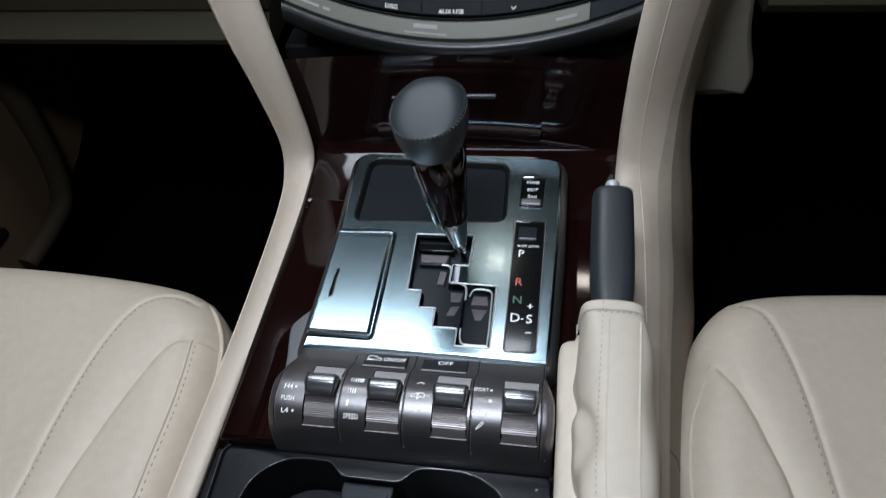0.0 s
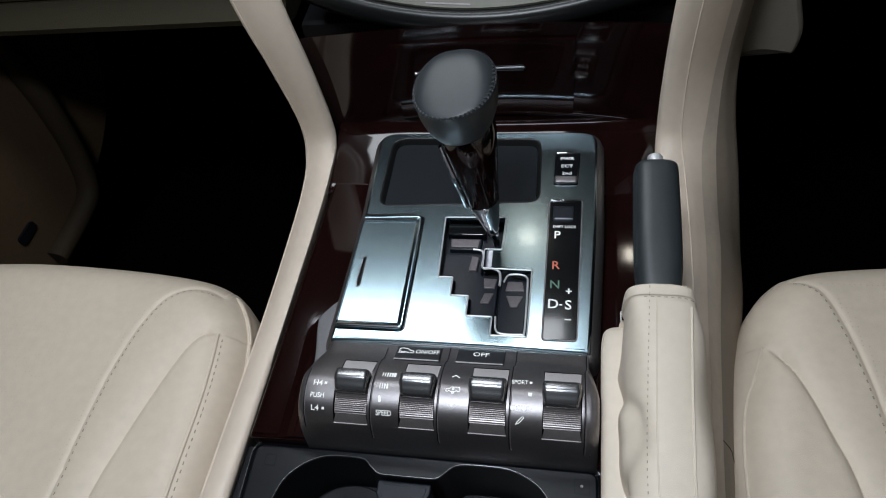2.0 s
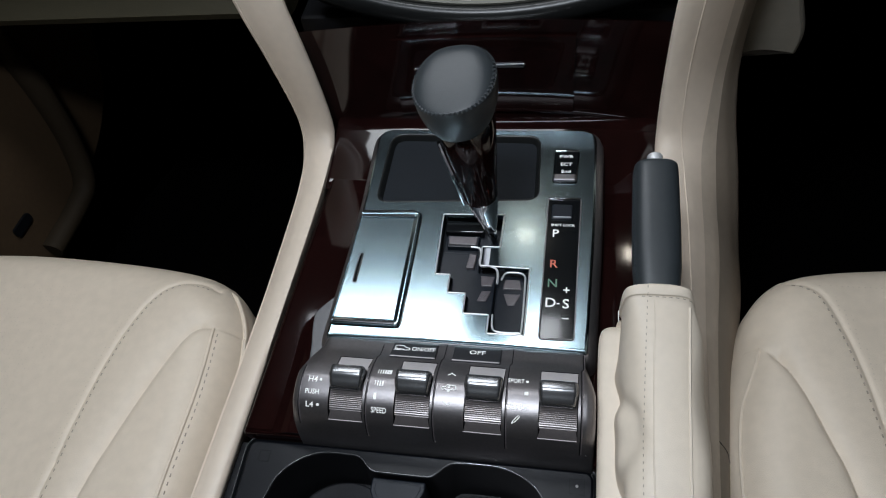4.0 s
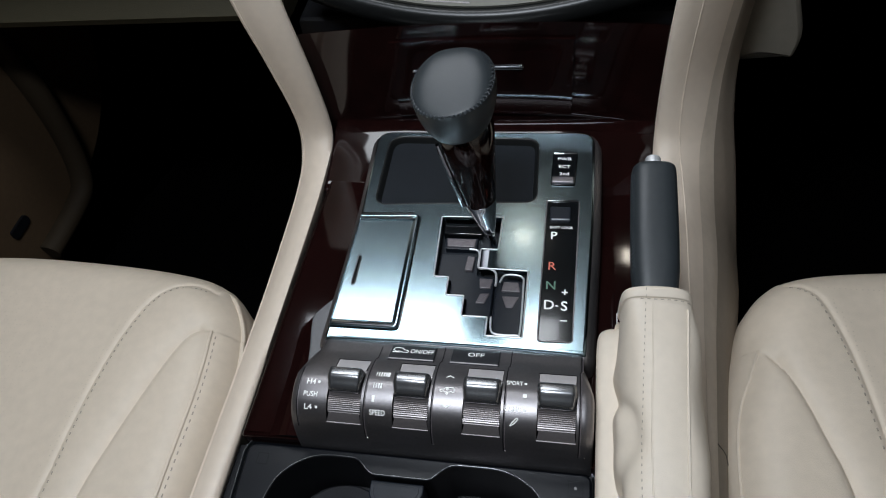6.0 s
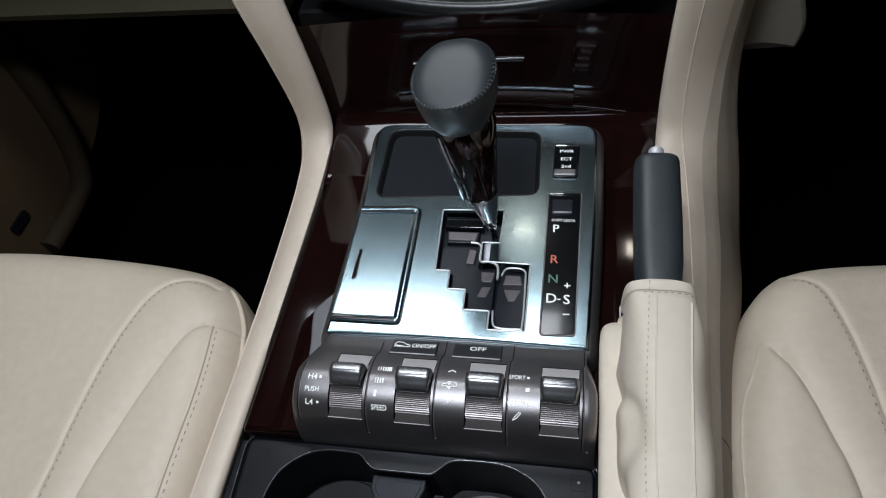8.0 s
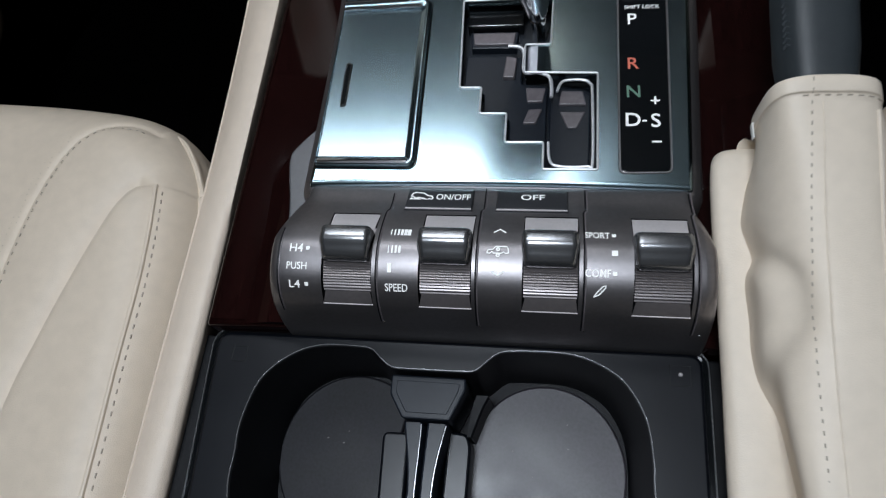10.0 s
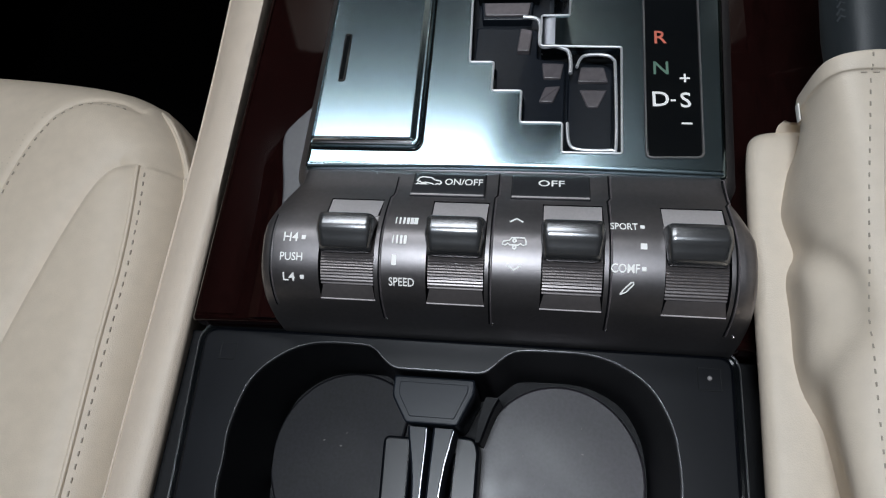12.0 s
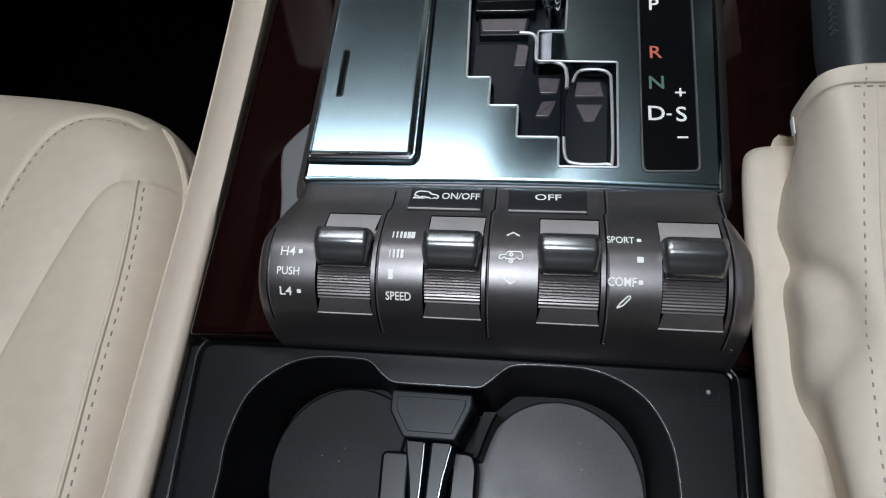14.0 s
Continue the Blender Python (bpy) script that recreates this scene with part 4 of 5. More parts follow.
tube(bm, [(p[0], p[1], TOP - 0.0001) for p in offset_poly(mouth, 0.0004)], 0.00035, 6, closed=True)
part("rim_line", bm, thumb, deck, "thin bright rim line")
bm = fresh()
tube(bm, [(p[0], p[1], TOP - 0.0018) for p in offset_poly(tray_poly, 0.0029)], 0.0005, 6, closed=True)
part("frame_line", bm, thumb, deck, "pale line round the tray")
bm = fresh()
slab(bm, offset_poly(mouth, 0.004), CUP - 0.02, CUP - 0.004)
part("floor", bm, black, cups)
bm = fresh()
loft(bm, [[(p[0], p[1], z) for p in offset_poly(tray_poly, d)] for d, z in ((0.0, TOP - 0.0018), (0.0016, TOP - 0.0030), (0.0024, TOP - 0.0020), (0.0034, TOP - 0.0020), (0.0040, TOP - 0.0032), (0.0040, TOP - 0.05))], True, False)
part("outer_frame", bm, gloss_black, cups, "narrow dark grey frame", smooth=50)
for cx, sgn in ((-0.0785, -1), (0.0310, 1)):
    bm = fresh()
    ring = []
    for k in range(56):
        a = 2 * math.pi * k / 56
        r = 0.0435
        x, y = cx + r * math.cos(a), -0.1275 + 0.0465 * math.sin(a)
        inner = -0.0520
        x = min(x, inner + 0.012 * abs(math.sin(a)) ** 2) if sgn < 0 else x
        ring.append((x, y))
    slab(bm, ring, CUP - 0.005, CUP, 0.0012)
    part("rubber_mat", bm, *((rubber_unlit, cups, "rubber cup mat coloured dark as unlit, with faint stains") if sgn < 0 else (rubber, cups, "worn rubber cup mat with scuffs, lamp sheen in its colour")))
rng = random.Random(7)
bm = fresh()
for k in range(9):
    mx = rng.choice((-0.0785, -0.0785, 0.0310))
    a, r = rng.uniform(0, 6.28), 0.036 * math.sqrt(rng.random())
    size = rng.uniform(0.00015, 0.00035)
    x, y = mx + r * math.cos(a), -0.1268 + r * math.sin(a)
    turn = rng.uniform(0, 3.1)
    tube(bm, [(x - size * math.cos(turn) * 2, y - size * math.sin(turn) * 2, CUP + 0.0002), (x + size * math.cos(turn) * 2, y + size * math.sin(turn) * 2, CUP + 0.0002)], size, 5)
part("dust_specks", bm, dust, cups, "pale crumbs and dust on the mats", kind="stuff")
# divider between the cups with its two spring arms
bm = fresh()
block = round_poly([(-0.0500, -0.0885), (-0.0108, -0.0885), (-0.0108, -0.0950), (-0.0178, -0.1105), (-0.0425, -0.1105), (-0.0500, -0.0985)], 0.0016, 4)
slab(bm, block, CUP, -0.0395, 0.0010)
div = part("divider", bm, gate_plastic, cups, "dark grey divider block", smooth=30)
bm = fresh()
slab(bm, round_poly([(-0.0468, -0.0915), (-0.0140, -0.0915), (-0.0140, -0.0945), (-0.0196, -0.1075), (-0.0407, -0.1075), (-0.0468, -0.0975)], 0.0008, 3), -0.0400, -0.0392, 0.0003)
part("inset", bm, gate_plastic, div)
for edges in (((-0.0418, -0.0322), (-0.0408, -0.0321), (-0.0390, -0.0323), (-0.0377, -0.0326), (-0.0372, -0.0327), (-0.0380, -0.0325), (-0.0410, -0.0322)),
              ((-0.0297, -0.0193), (-0.0299, -0.0205), (-0.0302, -0.0224), (-0.0305, -0.0237), (-0.0306, -0.0242), (-0.0304, -0.0234), (-0.0298, -0.0198))):
    bm = fresh()
    rows = []
    for y, (x0, x1) in zip((-0.1116, -0.1180, -0.1270, -0.1370, -0.1450, -0.1560, -0.1720), edges):
        rows.append([(x0, y, CUP), (x0, y, -0.0452), (x0 + 0.0005, y, -0.0443), (x0 + 0.0011, y, -0.0440), (x1 - 0.0011, y, -0.0440), (x1 - 0.0005, y, -0.0443), (x1, y, -0.0452), (x1, y, CUP)])
    loft(bm, rows)
    arm = part("spring_arm", bm, gate_plastic, div, "curved dark plastic arm", smooth=30)
    bm = fresh()
    tube(bm, [(x1 - 0.0005, y, -0.0442) for y, (x0, x1) in zip((-0.1122, -0.1180, -0.1270, -0.1370, -0.1450, -0.1560, -0.1720), edges)], 0.0004, 6)
    part("shiny_arm_edge", bm, thumb, arm)
bm = fresh()
rows = []
for s in np.linspace(0, 1, 6):
    x, y = 0.0005 - 0.0085 * s ** 0.8, -0.0935 - 0.0215 * s
    rows.append([(x - 0.0075 * (1 - 0.6 * s), y, CUP), (x - 0.0070 * (1 - 0.6 * s), y, -0.058 - 0.004 * s), (x - 0.0008, y, -0.0575 - 0.004 * s), (x, y - 0.001, -0.0590 - 0.004 * s), (x + 0.0004, y - 0.001, CUP)])
loft(bm, rows)
part("side_tongue", bm, black, div, "sloping dark tongue", smooth=30)
for outline, radii in (([(-0.0575, -0.1145), (-0.0425, -0.1145), (-0.0420, -0.165), (-0.0560, -0.165)], [0.004, 0.001, 0.001, 0.004]),
                       ([(-0.0215, -0.1120), (-0.0110, -0.1128), (-0.0085, -0.1190), (-0.0090, -0.165), (-0.0230, -0.165)], [0.001, 0.004, 0.004, 0.003, 0.001])):
    bm = fresh()
    slab(bm, round_poly(outline, radii, 5), CUP, -0.066, 0.0016)
    part("side_pad", bm, tray_plastic, div, "low dark pad beside the arms")
# stamped squares in the deck's corners
for x, y, s in ((0.0940, -0.0825, 0.0052), (-0.1330, -0.0835, 0.0042)):
    bm = fresh()
    plate(bm, rect(x - s, x + s, y - s, y + s), TOP + 0.0004, TOP - 0.001, [rect(x - s + 0.0005, x + s - 0.0005, y - s + 0.0005, y + s - 0.0005)])
    sq = part("stamped_square", bm, black, deck)
    if x > 0:
        bm = fresh()
        bmesh.ops.create_uvsphere(bm, u_segments=10, v_segments=6, radius=0.0011, matrix=Matrix.Translation((x, y + 0.0005, TOP)))
        part("rivet", bm, tab_plastic, sq)

# ---- padded side rails of the console ----


def rail(cuts, label, line, side):
    """A padded rail: each cut gives points over its back and the way down from them."""
    ob = thing("console_rail", cuts[2][1], label, "console trim", "padded rails beside the console")
    bm = fresh()
    fine = [smooth_line([c[k] for c in cuts], 7) for k in range(len(cuts[0]))]
    loft(bm, [[f[i] for f in fine] for i in range(len(fine[0]))])
    part("pad", bm, pad_vinyl, ob, "cream vinyl pad", smooth=75)
    bm = fresh()
    tube(bm, [a * (1 - side) + b * side for a, b in zip(fine[line], fine[line + 1])], 0.0008, 6)
    part("welt", bm, pad_vinyl, ob, "fine raised seam")
    return ob


def left_cut(i, o, d):
    i, o, d = Vector(i), Vector(o), Vector(d)
    n = -d.normalized()
    w = o - i
    lean = min(1, d.y / 0.06)
    tuck = Vector((-0.045, 0, 0)) * lean
    under = Vector((-0.016, 0, 0)) * (1 - lean)
    return [i + d + tuck + under, i - n * 0.004 + tuck * 0.06 + under * 0.12, i + w * 0.06 + n * 0.0005, i + w * 0.2 + n * 0.0036, i + w * 0.42 + n * 0.0055, i + w * 0.66 + n * 0.0050, i + w * 0.86 + n * 0.0020, i + w * 0.96 + n * 0.0012, i + w * 1.0 - n * 0.0010, i + w * 1.02 - n * 0.005, o + d]


Z, F1, F2, F3 = (0, 0, -0.07), (0, 0.035, -0.06), (0, 0.06, -0.03), (0, 0.06, -0.008)
rail([left_cut(*c) for c in (
    ((-0.162, -0.45, -0.046), (-0.179, -0.45, -0.034), Z), ((-0.1560, -0.15, -0.0335), (-0.181, -0.15, -0.036), Z), ((-0.1515, 0.03, -0.0250), (-0.1825, 0.03, -0.041), Z),
    ((-0.1490, 0.13, -0.0205), (-0.1840, 0.13, -0.040), Z), ((-0.1490, 0.19, -0.0175), (-0.1845, 0.185, -0.035), Z), ((-0.1490, 0.228, -0.0090), (-0.1850, 0.217, -0.0235), F1), ((-0.1500, 0.238, 0.0160), (-0.1880, 0.238, 0.005), F2),
    ((-0.1560, 0.245, 0.0700), (-0.2000, 0.246, 0.070), F3), ((-0.1650, 0.254, 0.1230), (-0.2120, 0.252, 0.121), F3), ((-0.180, 0.275, 0.20), (-0.232, 0.272, 0.20), F3))],
    "cream padded rail that rises beside the dashboard", 6, 0.6)


def right_cut(i, o, d, crest=0.22):
    i, o, d = Vector(i), Vector(o), Vector(d)
    n = -d.normalized()
    w = o - i
    tuck = Vector((0.045, 0, 0)) * min(1, d.y / 0.06)
    return [i + d + tuck, i - n * 0.004 + tuck * 0.06, i + w * 0.02 + n * 0.0005, i + w * 0.08 + n * 0.0075, i + w * 0.2 + n * (crest * 0.06), i + w * 0.38 + n * (crest * 0.075), i + w * 0.58 + n * (crest * 0.076), i + w * 0.8 + n * (crest * 0.060), i + w * 0.97 + n * 0.002, i + w * 1.01 - n * 0.006, o + d]


right_cuts = [right_cut(*c) for c in (
    ((0.160, -0.45, -0.030), (0.190, -0.45, -0.08), Z, 0.30), ((0.1600, -0.15, -0.025), (0.196, -0.15, -0.080), Z, 0.32), ((0.1580, 0.03, -0.0220), (0.224, 0.03, -0.120), Z, 0.35),
    ((0.1560, 0.13, -0.0200), (0.242, 0.13, -0.120), Z, 0.35), ((0.1550, 0.19, -0.0160), (0.246, 0.19, -0.114), Z, 0.33), ((0.1545, 0.224, -0.0060), (0.2360, 0.232, -0.048), F1), ((0.1545, 0.237, 0.0200), (0.2290, 0.262, -0.008), F2),
    ((0.1550, 0.244, 0.0650), (0.2290, 0.295, 0.030), F3), ((0.1570, 0.251, 0.1180), (0.234, 0.312, 0.09), F3), ((0.165, 0.272, 0.20), (0.245, 0.325, 0.18), F3))]
rail_right = rail(right_cuts, "cream padded rail with a broad sloping flank", 4, 0.5)
# flank shade below the padded crest, coloured on: half-dark band, then darker sheet
def flank_band(k0, k1, lift_0, lift_1):
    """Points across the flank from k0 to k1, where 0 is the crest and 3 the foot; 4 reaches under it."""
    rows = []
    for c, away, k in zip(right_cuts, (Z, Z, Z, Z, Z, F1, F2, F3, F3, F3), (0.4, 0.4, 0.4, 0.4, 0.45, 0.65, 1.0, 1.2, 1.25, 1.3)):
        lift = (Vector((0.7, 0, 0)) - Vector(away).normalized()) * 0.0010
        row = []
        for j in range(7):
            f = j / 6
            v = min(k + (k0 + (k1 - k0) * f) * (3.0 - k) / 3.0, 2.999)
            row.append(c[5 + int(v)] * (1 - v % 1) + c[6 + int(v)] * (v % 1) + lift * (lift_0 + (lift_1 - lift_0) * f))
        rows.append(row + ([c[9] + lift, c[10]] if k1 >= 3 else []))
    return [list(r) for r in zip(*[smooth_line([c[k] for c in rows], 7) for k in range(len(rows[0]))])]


for band, mat, name, words in ((flank_band(0.0, 1.05, 0.35, 0.5), half_shade_vinyl, "flank_half_shade", "half-dark band of shade on the flank"), (flank_band(1.0, 3.0, 0.6, 1.0), shade_vinyl, "flank_shade", "dark band of shade on the flank")):
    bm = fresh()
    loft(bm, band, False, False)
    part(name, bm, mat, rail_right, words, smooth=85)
# butt seam across the flank, low down
row = min(flank_band(1.0, 3.0, 0.6, 1.0), key=lambda r: abs(r[3].y + 0.028))
bm = fresh()
tube(bm, row[:7], 0.0005, 5)
part("flank_seam", bm, side_seam, rail_right, "dark butt seam")

# ---- parking brake ----
brake = thing("parking_brake", (0.1415, 0.06, -0.02), "parking brake lever with charcoal leather grip in a cream boot", "parking brake")
ga, gb = Vector((0.1413, 0.022, 0.0414)), Vector((0.1418, 0.1275, 0.0655))
gd = (gb - ga).normalized()
gs = Vector((1, 0, 0))
gu = gs.cross(gd).normalized()


def grip_ring(t, rx, rz, n=48):
    c = ga + (gb - ga) * t
    bow = lambda v: math.copysign(abs(v) ** 0.62, v)
    return [c + gs * rx * bow(math.cos(2 * math.pi * k / n)) + gu * rz * bow(math.sin(2 * math.pi * k / n)) for k in range(n)]


bm = fresh()
loft(bm, [grip_ring(t, rx, rx * 0.98) for t, rx in ((0, 0.0142), (0.1, 0.0146), (0.2, 0.0156), (0.45, 0.0160), (0.7, 0.0158), (0.86, 0.0156), (0.915, 0.0154), (0.935, 0.0150), (0.946, 0.0140), (0.950, 0.0118), (0.950, 0.0060))])
grip = part("grip", bm, dark_leather, brake, "charcoal leather grip", smooth=60)
bm = fresh()
for k in range(26):
    t = 0.20 + 0.68 * k / 26
    a = math.radians(150)
    r = 0.0167
    c = ga + (gb - ga) * t
    for da in (0.10, -0.10):
        p = c + gs * r * math.cos(a + da) + gu * r * 1.08 * math.sin(a + da)
        c2 = ga + (gb - ga) * (t + 0.014)
        q = c2 + gs * r * math.cos(a - da * 0.2) + gu * r * 1.08 * math.sin(a - da * 0.2)
        tube(bm, [p, q], 0.0007, 5)
part("stitching", bm, thread_dark, grip, "zigzag stitching along the grip", kind="stuff")
bm = fresh()
ring = lambda t, r, n=20: [ga + (gb - ga) * t + gs * r * math.cos(2 * math.pi * k / n) + gu * r * math.sin(2 * math.pi * k / n) for k in range(n)]
loft(bm, [ring(t, r) for t, r in ((0.945, 0.0056), (1.035, 0.0056), (1.046, 0.0050), (1.050, 0.0034))])
part("release_button", bm, satin_chrome, brake, "chrome release button")
bm = fresh()
loft(bm, [ring(t, r) for t, r in ((0.94, 0.0074), (0.962, 0.0074), (0.966, 0.0068), (0.966, 0.0050))])
part("collar", bm, gloss_black, brake, "black collar round the button")
# boot: soft leather draped from the grip to the console
cuts = []
for y, xl, xr, zt, zb, sag in ((0.0240, 0.1200, 0.1625, 0.0580, 0.014, 0.30), (0.0228, 0.1180, 0.1640, 0.0594, 0.012, 0.30), (0.0175, 0.1176, 0.1647, 0.0578, 0.006, 0.32), (0.0145, 0.1183, 0.1640, 0.0556, 0.004, 0.34), (-0.005, 0.1165, 0.1690, 0.0510, -0.010, 0.40), (-0.030, 0.1165, 0.1710, 0.0465, -0.016, 0.45),
                               (-0.060, 0.1185, 0.1720, 0.0425, -0.020, 0.48), (-0.095, 0.1150, 0.1730, 0.0380, -0.024, 0.5), (-0.150, 0.1130, 0.1730, 0.0310, -0.028, 0.5), (-0.24, 0.112, 0.174, 0.020, -0.032, 0.5), (-0.36, 0.112, 0.176, 0.008, -0.035, 0.5)):
    ring = []
    n = 76
    for k in range(n + 1):
        u = abs(2 * k / n - 1)
        a = math.pi / 2 * (1 - u) ** 2.4
        a = a if k <= n / 2 else math.pi - a
        c, s = math.cos(a), math.sin(a)
        hem = max(0.0, min(1.0, (y - 0.004) / 0.012))
        px = (xl + xr) / 2 - (xr - xl) / 2 * math.copysign(abs(c) ** (0.62 - 0.10 * hem), c)
        pz = zb + (zt - zb) * abs(s) ** (sag * (1 - 0.25 * hem))
        px += 0.0012 * math.sin(37 * y + 3 * a) * (1 if y < 0.015 else 0.2)
        ring.append(Vector((px, y + (0.001 * math.sin(5 * a) if y > 0.0235 else 0), pz)))
    cuts.append(ring)
cuts = [list(r) for r in zip(*[smooth_line([c[k] for c in cuts], 12) for k in range(len(cuts[0]))])]
bm = fresh()
for r in cuts:
    for p in r:
        # folds and hollows on the driver's side
        left = max(0.0, min(1.0, (0.146 - p.x) / 0.014))
        low = max(0.0, min(1.0, (0.031 - p.z) / 0.024))
        low = low * low * (3 - 2 * low)
        foot = float(np.interp(p.y, [-0.150, -0.103, -0.080, -0.052, -0.046, -0.041, -0.034, -0.020, 0.0, 0.024], [0.016, 0.009, 0.004, 0.0025, 0.0035, 0.0045, 0.0035, 0.0, 0.003, 0.012]))
        p.x += left * low * foot
        # the lower fold bulges under a rounded ridge, with a pit at the ridge's end
        ridge = float(np.interp(p.y, [-0.125, -0.100, -0.087, -0.074, -0.062, -0.051, -0.045, -0.0405, -0.039], [-0.030, 0.004, 0.019, 0.0275, 0.0285, 0.0265, 0.021, 0.008, -0.03]))
        under = max(0.0, min(1.0, (ridge - p.z) / 0.009 + 0.5))
        under = under * under * (3 - 2 * under)
        p.x -= left * under * 0.0044
        p.x += left * (1 - under) * 0.0045 * math.exp(-((p.z - ridge - 0.004) / 0.006) ** 2 - ((p.y + 0.052) / 0.016) ** 2)
        p.x += left * 0.0050 * math.exp(-((p.z - 0.030) / 0.009) ** 2 - ((p.y + 0.074) / 0.010) ** 2)
        p.z += 0.0005 * math.sin(90 * p.y + 60 * p.x) * (1 if p.y < 0.015 else 0)
        right = max(0.0, min(1.0, (p.x - 0.150) / 0.015))
        p.x += right * 0.0014 * math.sin(75 * p.y + 40 * p.z)
for turn in range(5):
    was = [[p.copy() for p in r] for r in cuts]
    for i in range(1, len(cuts) - 1):
        ease = max(0.0, min(1.0, (0.016 - cuts[i][0].y) / 0.006))
        for k in range(1, len(cuts[i]) - 1):
            mid = (was[i - 1][k] + was[i + 1][k] + was[i][k - 1] + was[i][k + 1]) / 4
            cuts[i][k].x += (mid.x - was[i][k].x) * 0.6 * ease
            cuts[i][k].z += (mid.z - was[i][k].z) * 0.4 * ease
rings = [[*r, *[Vector((p.x, p.y, min(p.z, r[0].z) - 0.004)) for p in reversed(r)]] for r in cuts]
loft(bm, rings)
boot = part("boot", bm, boot_leather, brake, "soft cream leather boot with creases", smooth=80)


def over_boot(x, y):
    """Height of the boot's skin."""
    lines = sorted((sum(p.y for p in r) / len(r), float(np.interp(x, [p.x for p in r], [p.z for p in r]))) for r in cuts)
    return float(np.interp(y, [a for a, b in lines], [b for a, b in lines]))


bm = fresh()
for k in range(78):
    y = 0.0225 - 0.0043 * k
    x = 0.1335 - 0.0045 * min(1.0, max(0.0, 0.02 - y) / 0.11)
    tube(bm, [(x, y, over_boot(x, y) + 0.0001), (x, y - 0.0015, over_boot(x, y - 0.0015) + 0.0001)], 0.00032, 5)
for k in range(10):
    x = 0.1215 + 0.0042 * k
    y = 0.0160
    tube(bm, [(x, y, over_boot(x, y) + 0.0002), (x + 0.0020, y, over_boot(x + 0.0020, y) + 0.0002)], 0.00032, 5)
part("stitching", bm, boot_thread, boot, "fine shaded stitches down the boot", kind="stuff")
bm = fresh()
tube(bm, [(0.1598 - 0.0050 * min(1.0, k / 13), 0.012 - 0.008 * k, over_boot(0.1598 - 0.0050 * min(1.0, k / 13), 0.012 - 0.008 * k) - 0.0002) for k in range(37)], 0.0010, 6)
tube(bm, [(0.1380 - 0.0030 * min(1.0, k / 12), 0.014 - 0.008 * k, over_boot(0.1380 - 0.0030 * min(1.0, k / 12), 0.014 - 0.008 * k) - 0.0003) for k in range(38)], 0.0007, 6)
part("welt", bm, boot_leather, boot, "raised seam")
bm = fresh()
box(bm, 0.1169, 0.1175, 0.0105, 0.0185, 0.0300, 0.0330, 0.0002)
part("tag", bm, tag_cloth, boot, "tiny white label tag")
# the boot's stiff outer roll that lies on the console
bm = fresh()
rows = []
for y, xa, xb, zt in ((0.0245, 0.1145, 0.1215, -0.004), (0.0220, 0.1095, 0.1250, 0.0045), (0.0160, 0.1062, 0.1270, 0.0085), (0.004, 0.1048, 0.1265, 0.0085), (-0.02, 0.1045, 0.1240, 0.0060), (-0.05, 0.1045, 0.1225, 0.0045), (-0.09, 0.1042, 0.1225, 0.0030), (-0.15, 0.1035, 0.1220, 0.0), (-0.36, 0.102, 0.122, -0.01)):
    rows.append([Vector(p) for p in ((xa + 0.014, y, -0.045), (xa + 0.008, y, zt - 0.019), (xa + 0.0012, y, zt - 0.009), (xa + 0.0022, y, zt - 0.0025), ((xa + xb) / 2, y, zt), (xb + 0.004, y, zt + 0.0005), (xb + 0.022, y, zt - 0.004), (xb + 0.022, y, -0.045))])
rows = [list(r) for r in zip(*[smooth_line([c[k] for c in rows], 9) for k in range(8)])]
loft(bm, [[*smooth_line(r[:7], 5), r[7]] for r in rows])
part("boot_roll", bm, boot_leather, brake, "padded cream edge of the boot", smooth=75)

# ---- seat cushions ----
# outlines and seams in plan: distance from the car's middle, place along it
ROLL = 0.052


def plan(pts, per=8, closed=False):
    return smooth_line([(a, b, 0) for a, b in pts], per, closed)


